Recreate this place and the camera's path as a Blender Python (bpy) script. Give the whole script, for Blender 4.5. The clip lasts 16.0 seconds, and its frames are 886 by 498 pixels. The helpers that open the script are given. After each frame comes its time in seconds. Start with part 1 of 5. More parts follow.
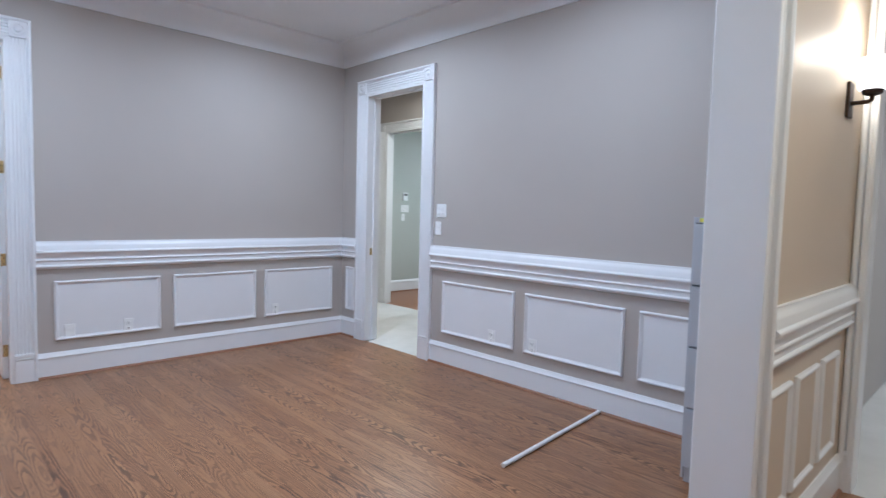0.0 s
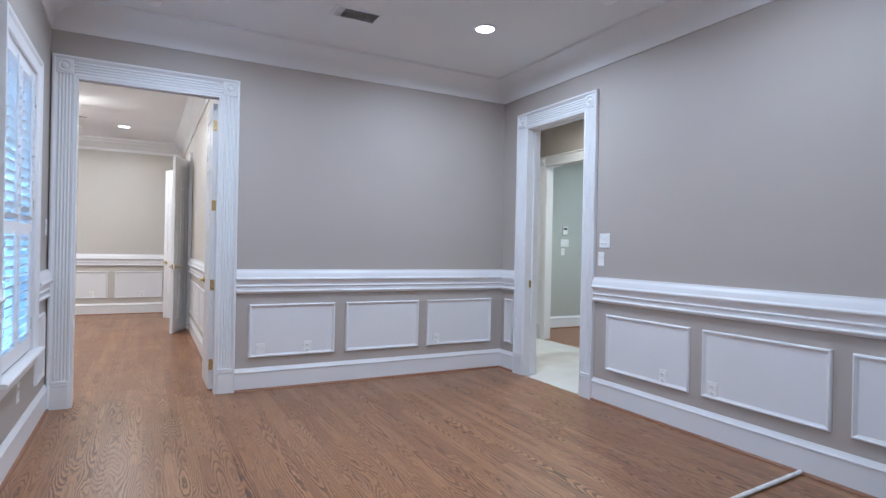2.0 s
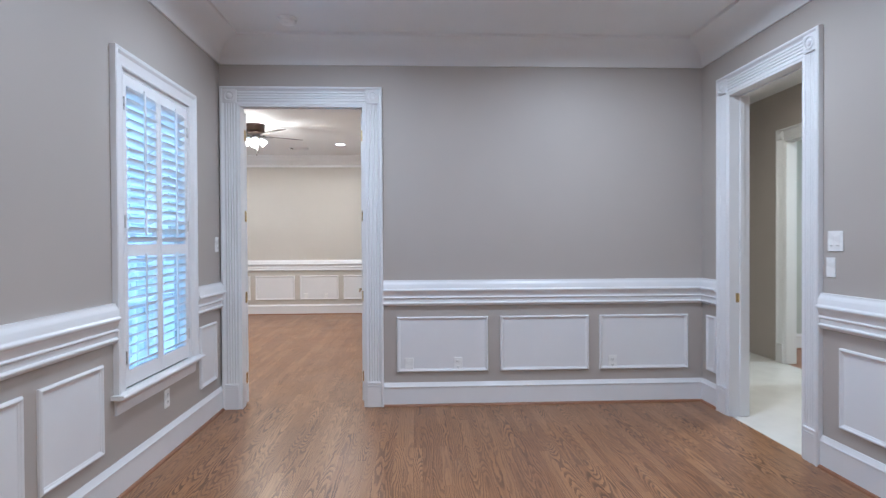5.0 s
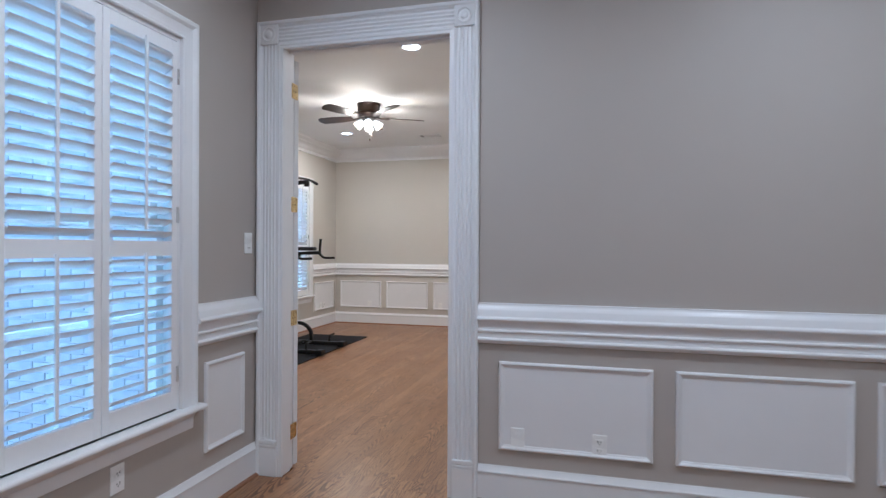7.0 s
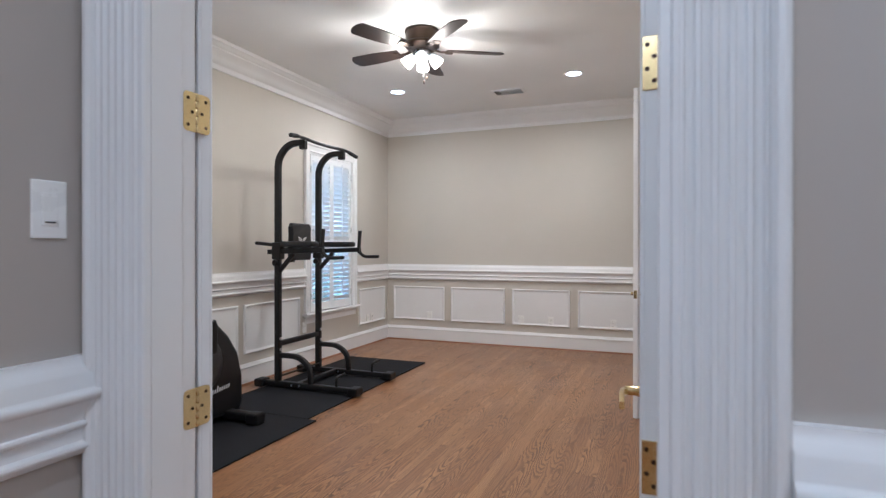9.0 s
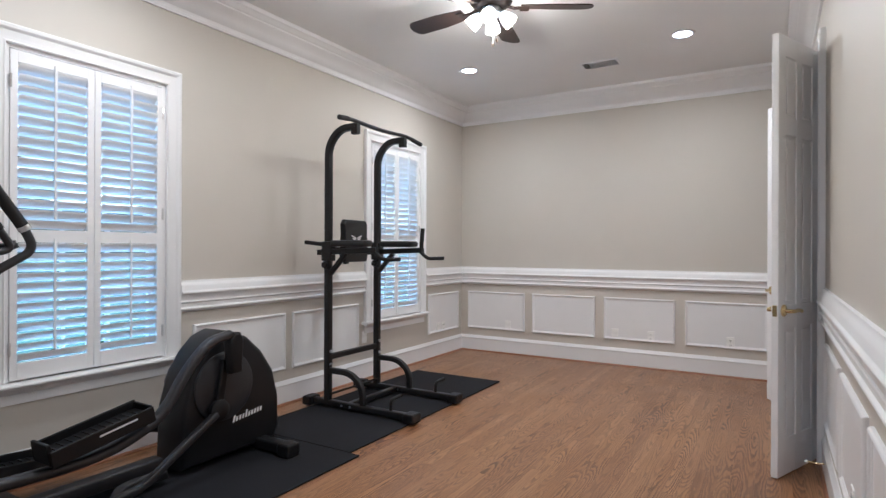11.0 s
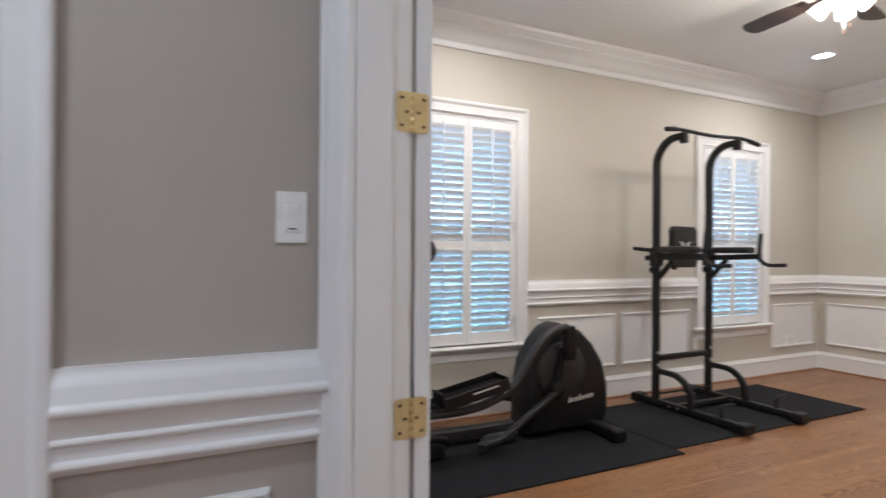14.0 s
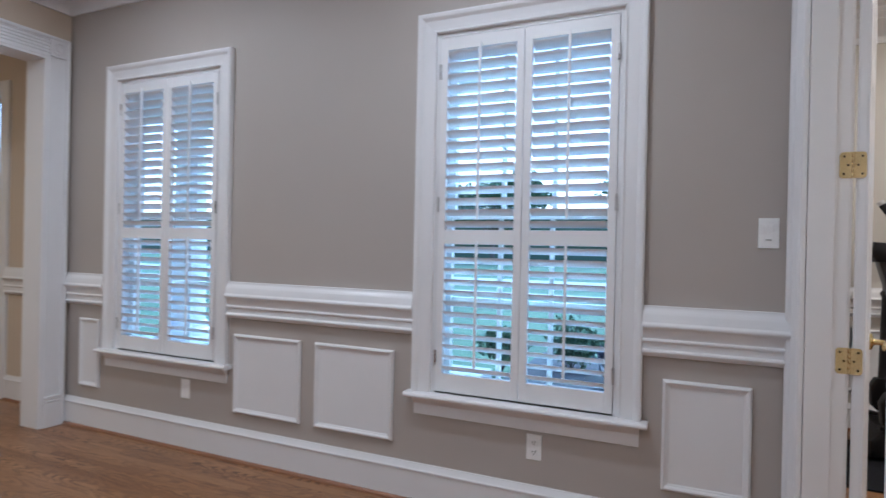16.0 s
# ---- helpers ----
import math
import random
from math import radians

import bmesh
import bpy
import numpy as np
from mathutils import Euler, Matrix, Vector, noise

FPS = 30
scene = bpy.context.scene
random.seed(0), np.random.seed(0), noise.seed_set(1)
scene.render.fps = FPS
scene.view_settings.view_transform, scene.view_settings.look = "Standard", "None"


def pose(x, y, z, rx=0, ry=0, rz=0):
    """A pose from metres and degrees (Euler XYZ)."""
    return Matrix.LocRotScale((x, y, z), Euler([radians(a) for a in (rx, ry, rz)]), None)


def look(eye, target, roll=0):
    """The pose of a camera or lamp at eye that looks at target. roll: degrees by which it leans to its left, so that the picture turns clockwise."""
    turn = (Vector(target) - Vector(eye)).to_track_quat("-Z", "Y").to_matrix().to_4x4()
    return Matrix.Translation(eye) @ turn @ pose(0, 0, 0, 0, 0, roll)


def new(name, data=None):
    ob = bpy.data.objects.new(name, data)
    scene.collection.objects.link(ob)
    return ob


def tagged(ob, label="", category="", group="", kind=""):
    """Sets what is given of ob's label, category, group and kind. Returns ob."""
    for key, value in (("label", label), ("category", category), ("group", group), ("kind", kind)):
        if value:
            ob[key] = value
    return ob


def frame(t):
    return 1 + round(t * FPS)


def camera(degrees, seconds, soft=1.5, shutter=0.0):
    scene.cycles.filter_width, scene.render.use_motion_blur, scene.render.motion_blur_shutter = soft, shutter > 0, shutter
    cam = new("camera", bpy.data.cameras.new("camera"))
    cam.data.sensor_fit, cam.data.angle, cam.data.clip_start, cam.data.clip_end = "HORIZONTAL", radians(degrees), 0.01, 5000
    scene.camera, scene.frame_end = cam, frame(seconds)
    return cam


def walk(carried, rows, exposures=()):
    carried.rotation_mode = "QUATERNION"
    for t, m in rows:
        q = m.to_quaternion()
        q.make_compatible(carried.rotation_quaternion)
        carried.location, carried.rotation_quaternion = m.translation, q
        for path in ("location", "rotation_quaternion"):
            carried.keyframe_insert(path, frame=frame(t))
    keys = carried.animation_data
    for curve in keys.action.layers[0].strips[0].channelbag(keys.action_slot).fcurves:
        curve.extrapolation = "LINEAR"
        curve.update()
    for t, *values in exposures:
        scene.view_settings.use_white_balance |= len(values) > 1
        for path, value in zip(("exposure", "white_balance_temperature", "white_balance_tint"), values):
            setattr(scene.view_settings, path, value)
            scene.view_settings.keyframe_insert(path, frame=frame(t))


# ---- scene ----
cam = camera(76.6, 16.0, 1.4, 0.3)
PATH = [
    (0, (0.339, 0.006, 1.309), (-1.096, 1.393, 1.18), 1.5),
    (0.5, (0.34, 0.035, 1.294), (-1.246, 1.249, 1.19), 1.2),
    (1, (0.329, 0.065, 1.272), (-1.355, 1.144, 1.241), 1.2),
    (1.5, (0.307, 0.058, 1.256), (-1.435, 1.042, 1.248), 1.2),
    (2, (0.287, 0.033, 1.233), (-1.481, 0.969, 1.231), 1.2),
    (2.5, (0.278, 0.05, 1.228), (-1.505, 0.956, 1.228), 1.2),
    (3, (0.252, 0.177, 1.229), (-1.568, 1.006, 1.232), 1.0),
    (3.5, (0.187, 0.296, 1.259), (-1.699, 0.962, 1.253), 0.7),
    (4, (0.132, 0.508, 1.296), (-1.817, 0.957, 1.288), 0.6),
    (4.2, (0.144, 0.602, 1.328), (-1.821, 0.973, 1.312), 0.2),
    (6.3, (-1.047, 1.345, 1.321), (-3.021, 1.021, 1.316), 0.4),
    (6.5, (-1.234, 1.342, 1.313), (-3.197, 0.959, 1.307), 0.3),
    (7, (-1.793, 1.257, 1.309), (-3.727, 0.749, 1.302), 0.3),
    (7.5, (-2.367, 1.092, 1.315), (-4.271, 0.48, 1.305), 0.3),
    (8.2, (-3.141, 0.836, 1.281), (-5.013, 0.132, 1.273), 0.12),
    (10.3, (-4.443, 0.306, 1.239), (-6.255, -0.540, 1.238), 0.05),
    (10.5, (-4.509, 0.309, 1.238), (-6.298, -0.586, 1.238), 0.10),
    (11, (-4.583, 0.351, 1.235), (-6.304, -0.668, 1.236), 0.21),
    (11.5, (-4.621, 0.388, 1.227), (-6.275, -0.737, 1.227), 0.19),
    (12, (-4.626, 0.399, 1.229), (-6.240, -0.781, 1.227), 0.19),
    (12.5, (-4.606, 0.408, 1.236), (-6.199, -0.802, 1.231), 0.21),
    (13, (-4.500, 0.473, 1.253), (-6.059, -0.781, 1.251), 0.16),
    (13.5, (-4.404, 0.559, 1.262), (-5.795, -0.879, 1.265), 0.1),
    (14, (-4.302, 0.690, 1.251), (-5.187, -1.103, 1.259), 0.4),
    (14.5, (-4.192, 0.936, 1.248), (-4.572, -1.027, 1.247), 1.3),
    (15, (-4.335, 1.103, 1.266), (-4.028, -0.873, 1.231), 0.9),
    (15.5, (-4.293, 1.443, 1.25), (-3.693, -0.464, 1.237), 1.0),
    (16, (-4.284, 1.87, 1.243), (-3.476, 0.04, 1.239), 1.2),
]
# the camera's own brightness, with its white balance set for the lamps
EXPOSURES = [(0.0, 3.06, 4430, 10), (4.0, 3.01, 4500, 10), (6.5, 2.76, 4600, 10), (7.1, 2.60, 4600, 10), (8.2, 2.66, 4620, 10), (10.3, 2.68, 4560, 10), (13.0, 2.68, 4560, 10), (14.0, 2.70, 4850, 10), (14.5, 2.58, 4800, 10), (16.0, 2.56, 4800, 12)]
walk(cam, [(t, look(eye, target, roll)) for t, eye, target, roll in PATH], EXPOSURES)

# ---- world, sun and lamps ----
world = bpy.data.worlds.new("sky")
scene.world = world
world.use_nodes = True
wn = world.node_tree
sky = wn.nodes.new("ShaderNodeTexSky")
sky.sky_type = "NISHITA"
sky.sun_disc = False
sky.sun_elevation = radians(57)
sky.sun_rotation = radians(200)
sky.ozone_density, sky.dust_density = 0.0, 1.5
wn.nodes["Background"].inputs["Strength"].default_value = 0.088
wn.links.new(sky.outputs[0], wn.nodes["Background"].inputs["Color"])

sun = new("sun", bpy.data.lights.new("sun", "SUN"))
sun.data.energy, sun.data.angle, sun.data.color = 0.72, radians(60), (0.40, 0.94, 1.0)
sun.matrix_world = look((-8, -22, 36), (0, 0, 0))

CEIL = 2.96
COOL, WARM = (1.08, 0.965, 0.79), (1.0, 0.66, 0.36)


def lamp(name, x, y, z, watts, size, colour, spread=170):
    """A round area lamp that shines down."""
    data = bpy.data.lights.new(name, "AREA")
    data.shape, data.size, data.energy, data.color, data.spread = "DISK", size, watts, colour, radians(spread)
    ob = new(name, data)
    ob.matrix_world = pose(x, y, z)
    return ob


def bulb(name, x, y, z, watts, size, colour):
    data = bpy.data.lights.new(name, "POINT")
    data.energy, data.shadow_soft_size, data.color = watts, size, colour
    ob = new(name, data)
    ob.matrix_world = pose(x, y, z)
    return ob


# Unseen, added by symmetry: the cans at y 0.4 and at (-6.20, -2.20).
CANS_A = [(-3.46, 2.35), (-3.46, 0.4), (-1.5, 2.35), (-1.5, 0.4)]
CANS_B = [(-9.36, -2.19), (-9.40, -0.29), (-6.20, -2.20), (-6.20, -0.18)]
FAN = (-7.87, -1.24)
for x, y in CANS_A:
    lamp("can_light", x, y, CEIL - 0.012, 2.25 if y < 1 else 2.75 if x < -2 else 1.9, 0.13, COOL)
for x, y in CANS_B:
    lamp("can_light", x, y, CEIL - 0.012, 2.5, 0.13, (1.24, 0.98, 0.67))
# Unseen fill lamps, added to brighten the hall and the rooms past the doorways.
lamp("hall_fill", 0.9, 1.6, CEIL - 0.02, 3.6, 0.2, (1.0, 0.78, 0.46))
lamp("passage_fill", -4.6, 4.2, CEIL - 0.02, 3.7, 0.2, (1.2, 0.96, 0.60))
lamp("far_room_fill", -5.0, 6.5, CEIL - 0.02, 5.0, 0.2, (1.12, 1.0, 0.74))
lamp("back_room_fill", 1.2, 5.6, CEIL - 0.02, 4.5, 0.2, (1.1, 0.93, 0.68))
lamp("closet_fill", -9.0, 1.6, CEIL - 0.02, 1.9, 0.15, COOL)


# ---- materials ----
def node_material(name):
    mat = bpy.data.materials.new(name)
    mat.use_nodes = True
    nt = mat.node_tree
    return mat, nt, nt.nodes["Principled BSDF"]


def link(nt, a, b):
    nt.links.new(a, b)


def noise_node(nt, scale, detail=3.0, rough=0.55, stretch=None, vector=None):
    tex = nt.nodes.new("ShaderNodeTexNoise")
    tex.inputs["Scale"].default_value = scale
    tex.inputs["Detail"].default_value = detail
    tex.inputs["Roughness"].default_value = rough
    if vector is None:
        vector = nt.nodes.new("ShaderNodeTexCoord").outputs["Object"]
    if stretch:
        mp = nt.nodes.new("ShaderNodeMapping")
        mp.inputs["Scale"].default_value = stretch
        link(nt, vector, mp.inputs["Vector"])
        vector = mp.outputs["Vector"]
    link(nt, vector, tex.inputs["Vector"])
    return tex


def ramp(nt, fac, stops):
    r = nt.nodes.new("ShaderNodeValToRGB")
    els = r.color_ramp.elements
    while len(els) < len(stops):
        els.new(0.5)
    for el, (pos, col) in zip(els, stops):
        el.position, el.color = pos, (*col, 1)
    link(nt, fac, r.inputs["Fac"])
    return r.outputs["Color"]


def bump(nt, bsdf, height, strength, distance):
    b = nt.nodes.new("ShaderNodeBump")
    b.inputs["Strength"].default_value = strength
    b.inputs["Distance"].default_value = distance
    link(nt, height, b.inputs["Height"])
    link(nt, b.outputs["Normal"], bsdf.inputs["Normal"])


def paint(name, colour, rough=0.5, vary=0.05, grain=380.0, relief=0.12, scale=1.4, depth=0.001, metal=0.0, stretch=None, gloss=0.5):
    """Painted or moulded surface: soft stains at one scale, fine relief at another."""
    mat, nt, bsdf = node_material(name)
    big = noise_node(nt, scale, 4, 0.6, stretch)
    lo = tuple(c * (1 - vary) for c in colour)
    hi = tuple(min(1, c * (1 + vary)) for c in colour)
    link(nt, ramp(nt, big.outputs["Fac"], [(0.3, lo), (0.7, hi)]), bsdf.inputs["Base Color"])
    fine = noise_node(nt, grain, 2, 0.5)
    rr = nt.nodes.new("ShaderNodeMapRange")
    rr.inputs["To Min"].default_value, rr.inputs["To Max"].default_value = rough - 0.06, rough + 0.06
    link(nt, big.outputs["Fac"], rr.inputs["Value"])
    link(nt, rr.outputs["Result"], bsdf.inputs["Roughness"])
    bsdf.inputs["Metallic"].default_value = metal
    bsdf.inputs["Specular IOR Level"].default_value = gloss
    bump(nt, bsdf, fine.outputs["Fac"], relief, depth)
    return mat


def calc(nt, op, a, b=None, c=None):
    """A math node on sockets or numbers."""
    m = nt.nodes.new("ShaderNodeMath")
    m.operation = op
    for i, v in enumerate((a, b, c)):
        if v is None:
            continue
        if isinstance(v, (int, float)):
            m.inputs[i].default_value = v
        else:
            link(nt, v, m.inputs[i])
    return m.outputs[0]


STRIP_W, STRIP_Y0 = 0.0572, -3.0


def oak(name, by_object):
    """Red oak strip, plain-sawn: growth rings cut at a slant into cathedrals, open pores, a tone of its own for each strip."""
    mat, nt, bsdf = node_material(name)
    geo = nt.nodes.new("ShaderNodeNewGeometry")
    rnd = nt.nodes.new("ShaderNodeObjectInfo").outputs["Random"] if by_object else geo.outputs["Random Per Island"]
    r1, r2, r3, r4 = (calc(nt, "FRACT", calc(nt, "MULTIPLY", rnd, k)) for k in (53.17, 97.31, 191.73, 317.9))
    xyz = nt.nodes.new("ShaderNodeSeparateXYZ")
    link(nt, geo.outputs["Position"], xyz.inputs[0])
    # across the strip, in metres from its middle
    v = calc(nt, "MULTIPLY", calc(nt, "SUBTRACT", calc(nt, "FRACT", calc(nt, "DIVIDE", calc(nt, "SUBTRACT", xyz.outputs[1], STRIP_Y0), STRIP_W)), 0.5), STRIP_W)
    along = nt.nodes.new("ShaderNodeCombineXYZ")
    link(nt, calc(nt, "MULTIPLY_ADD", r1, 61.0, xyz.outputs[0]), along.inputs[0])
    link(nt, calc(nt, "MULTIPLY_ADD", r2, 37.0, xyz.outputs[1]), along.inputs[1])
    link(nt, calc(nt, "MULTIPLY", r3, 29.0), along.inputs[2])
    vec = along.outputs[0]
    # depth of the cut below the heart of the tree, which drifts along the strip
    drift = noise_node(nt, 1.0, 1.0, 0.4, (1.15, 0.0, 1.0), vec)
    depth = calc(nt, "MULTIPLY_ADD", drift.outputs["Fac"], 0.26, -0.07)
    side = calc(nt, "ADD", v, calc(nt, "MULTIPLY", calc(nt, "SUBTRACT", r2, 0.5), 0.07))
    radius = calc(nt, "SQRT", calc(nt, "ADD", calc(nt, "MULTIPLY", side, side), calc(nt, "MULTIPLY", calc(nt, "MULTIPLY", depth, depth), 0.45)))
    ragged = noise_node(nt, 1.0, 3.0, 0.6, (14.0, 75.0, 1.0), vec)
    radius = calc(nt, "MULTIPLY_ADD", ragged.outputs["Fac"], 0.0085, radius)
    ring = calc(nt, "FRACT", calc(nt, "DIVIDE", radius, 0.0080))
    dark = ramp(nt, ring, [(0.0, (0.24, 0.18, 0.14)), (0.26, (0.36, 0.29, 0.24)), (0.46, (1.0, 0.97, 0.93)), (0.88, (1.28, 1.28, 1.24)), (1.0, (0.30, 0.23, 0.19))])
    base = ramp(nt, r4, [(0.0, (0.240, 0.118, 0.050)), (0.3, (0.268, 0.136, 0.058)), (0.7, (0.298, 0.156, 0.068)), (1.0, (0.340, 0.185, 0.084))])
    patch = noise_node(nt, 1.0, 2, 0.5, (1.3, 9.0, 1.0), vec)
    figure = nt.nodes.new("ShaderNodeMapRange")
    figure.inputs["From Min"].default_value, figure.inputs["From Max"].default_value = 0.38, 0.60
    figure.inputs["To Min"].default_value, figure.inputs["To Max"].default_value = 0.42, 1.0
    link(nt, patch.outputs["Fac"], figure.inputs["Value"])
    mix = nt.nodes.new("ShaderNodeMix")
    mix.data_type, mix.blend_type = "RGBA", "MULTIPLY"
    link(nt, calc(nt, "MULTIPLY", figure.outputs["Result"], calc(nt, "MULTIPLY_ADD", r3, 0.55, 0.45)), mix.inputs["Factor"])
    link(nt, base, mix.inputs["A"])
    link(nt, dark, mix.inputs["B"])
    pores = noise_node(nt, 1.0, 2.0, 0.6, (3.5, 150.0, 1.0), vec)
    pc = ramp(nt, pores.outputs["Fac"], [(0.32, (0.60, 0.52, 0.46)), (0.47, (0.94, 0.92, 0.90)), (0.64, (1.12, 1.10, 1.08))])
    mix2 = nt.nodes.new("ShaderNodeMix")
    mix2.data_type, mix2.blend_type = "RGBA", "MULTIPLY"
    mix2.inputs["Factor"].default_value = 0.6
    link(nt, mix.outputs["Result"], mix2.inputs["A"])
    link(nt, pc, mix2.inputs["B"])
    link(nt, mix2.outputs["Result"], bsdf.inputs["Base Color"])
    wear = noise_node(nt, 2.2, 4, 0.6, None, geo.outputs["Position"])
    rr = nt.nodes.new("ShaderNodeMapRange")
    rr.inputs["To Min"].default_value, rr.inputs["To Max"].default_value = 0.24, 0.42
    link(nt, wear.outputs["Fac"], rr.inputs["Value"])
    link(nt, rr.outputs["Result"], bsdf.inputs["Roughness"])
    bump(nt, bsdf, pores.outputs["Fac"], 0.06, 0.0004)
    return mat


def metal(name, colour, rough, vary=0.08):
    return paint(name, colour, rough, vary, 500, 0.05, 9.0, 0.0004, 1.0)


def glow(name, colour, strength):
    mat, nt, bsdf = node_material(name)
    bsdf.inputs["Base Color"].default_value = (*colour, 1)
    bsdf.inputs["Emission Color"].default_value = (*colour, 1)
    bsdf.inputs["Emission Strength"].default_value = strength
    return mat


def clear_glass(name, tint=(0.96, 0.98, 1.0)):
    mat, nt, bsdf = node_material(name)
    bsdf.inputs["Base Color"].default_value = (*tint, 1)
    bsdf.inputs["Transmission Weight"].default_value = 1.0
    bsdf.inputs["Roughness"].default_value = 0.0
    bsdf.inputs["IOR"].default_value = 1.02
    return mat


WALL = paint("greige_wall_paint", (0.458, 0.42, 0.382), 0.55, 0.025, 420, 0.16, 0.9)
WALL_B = paint("pale_greige_wall_paint", (0.562, 0.530, 0.478), 0.55, 0.025, 420, 0.16, 0.9)
HALLWALL = paint("tan_hall_paint", (0.60, 0.51, 0.40), 0.5, 0.03, 420, 0.14, 0.9)
GREENWALL = paint("sage_wall_paint", (0.50, 0.52, 0.475), 0.55, 0.03, 420, 0.14, 0.9)
WHITE = paint("white_trim_paint", (0.80, 0.80, 0.81), 0.33, 0.02, 160, 0.05, 2.5)
CEILING = paint("ceiling_paint", (0.80, 0.80, 0.80), 0.75, 0.02, 300, 0.2, 1.2)
PLATE = paint("white_plastic", (0.88, 0.88, 0.87), 0.28, 0.015, 300, 0.03, 8)
DISC = paint("grey_disc_plastic", (0.024, 0.024, 0.027), 0.42, 0.12, 500, 0.2, 6, 0.0006, gloss=0.4)
# Near-black of screens and sliders; also paints the shade in slots and vents.
SLOT = paint("dark_slot", (0.05, 0.05, 0.05), 0.5, 0.1, 300, 0.05, 20)
LOUVRE = paint("white_shutter_paint", (0.84, 0.84, 0.85), 0.38, 0.02, 200, 0.06, 3.0)
BRASS = metal("polished_brass", (0.72, 0.58, 0.30), 0.24)
BRONZE = metal("aged_bronze", (0.065, 0.046, 0.036), 0.42)
CHROME = metal("brushed_steel", (0.62, 0.62, 0.63), 0.28)
STEEL = paint("black_powder_coat", (0.009, 0.009, 0.010), 0.40, 0.2, 600, 0.25, 6, 0.0008, gloss=0.35)
GREYSTEEL = paint("charcoal_metallic_paint", (0.044, 0.044, 0.048), 0.36, 0.12, 700, 0.12, 5, 0.0005, 0.45)
PLASTIC = paint("black_plastic", (0.006, 0.006, 0.007), 0.45, 0.15, 450, 0.3, 8, 0.0008, gloss=0.3)
SHROUD = paint("dark_shroud_plastic", (0.011, 0.011, 0.0125), 0.34, 0.12, 500, 0.2, 6, 0.0006, gloss=0.28)
GRIP = paint("foam_grip", (0.011, 0.011, 0.012), 0.8, 0.2, 300, 0.6, 20, 0.001)
VINYL = paint("black_vinyl", (0.010, 0.010, 0.011), 0.45, 0.15, 240, 0.5, 10, 0.0008)
RUBBER = paint("rubber_mat", (0.013, 0.0135, 0.017), 0.80, 0.22, 120, 0.7, 3, 0.0012, gloss=0.16)
CABINET = paint("grey_cabinet_enamel", (0.47, 0.49, 0.53), 0.36, 0.04, 400, 0.1, 3)
MARBLE = paint("white_tile", (0.74, 0.73, 0.70), 0.22, 0.05, 60, 0.05, 3)
WALNUT = paint("walnut_blade", (0.022, 0.013, 0.010), 0.42, 0.35, 200, 0.1, 3, 0.0005, 0.0, (3, 30, 3))
LABELY = paint("yellow_label", (0.75, 0.72, 0.10), 0.5, 0.05)
MARK = paint("silver_print", (0.72, 0.72, 0.72), 0.4, 0.04, 400, 0.02, 30)
REDMARK = paint("red_print", (0.5, 0.04, 0.04), 0.4, 0.04)
GLASS = clear_glass("window_glass")
FROST = glow("lit_frosted_glass", (1.0, 0.95, 0.80), 0.42)
CANGLOW = glow("lit_lamp_lens", (1.0, 0.93, 0.80), 1.7)
SCONCEGLOW = glow("lit_sconce_glass", (1.0, 0.80, 0.50), 0.45)
OAK_STRIP = oak("red_oak_strip", True)
OAK_FIELD = oak("red_oak_field", False)
OAK_SHOE = paint("stained_oak_shoe", (0.26, 0.125, 0.065), 0.4, 0.2, 200, 0.1, 4, 0.0005, 0.0, (2, 30, 30))


# ---- mesh helpers ----
def mesh_object(name, bm, mat, parent=None, smooth=False):
    me = bpy.data.meshes.new(name)
    bmesh.ops.recalc_face_normals(bm, faces=bm.faces[:])
    if smooth:
        for f in bm.faces:
            f.smooth = True
    bm.to_mesh(me)
    bm.free()
    me.materials.append(mat)
    ob = new(name, me)
    if parent is not None:
        ob.parent = parent
    if smooth:
        me.set_sharp_from_angle(angle=radians(38))
    return ob


def part(name, bm, mat, parent, label="", smooth=False):
    ob = mesh_object(name, bm, mat, parent, smooth)
    if label:
        ob["label"] = label
    return ob


def thing(name, label, category, m=None, group="", kind=""):
    ob = new(name)
    ob.empty_display_size = 0.1
    if m is not None:
        ob.matrix_basis = m
    return tagged(ob, label, category, group, kind)


def structure(name, bm, mat, label="", category="", smooth=False):
    return tagged(mesh_object(name, bm, mat, None, smooth), label, category, "", "structure")


def add_box(bm, lo, hi, bevel=0.0, m=None):
    """A box between two corners, bevelled, added to bm."""
    t = bmesh.new()
    bmesh.ops.create_cube(t, size=1)
    c = [(a + b) / 2 for a, b in zip(lo, hi)]
    d = [max(abs(b - a), 1e-5) for a, b in zip(lo, hi)]
    bmesh.ops.transform(t, matrix=Matrix.Translation(c) @ Matrix.Diagonal((*d, 1)), verts=t.verts[:])
    if bevel:
        bmesh.ops.bevel(t, geom=t.edges[:], offset=bevel, segments=2, affect="EDGES", profile=0.5)
    join(bm, t, m)
    return bm


def join(bm, t, m=None):
    if m is not None:
        bmesh.ops.transform(t, matrix=m, verts=t.verts[:])
    me = bpy.data.meshes.new("tmp")
    t.to_mesh(me)
    t.free()
    bm.from_mesh(me)
    bpy.data.meshes.remove(me)


def box(lo, hi, bevel=0.0, m=None):
    return add_box(bmesh.new(), lo, hi, bevel, m)


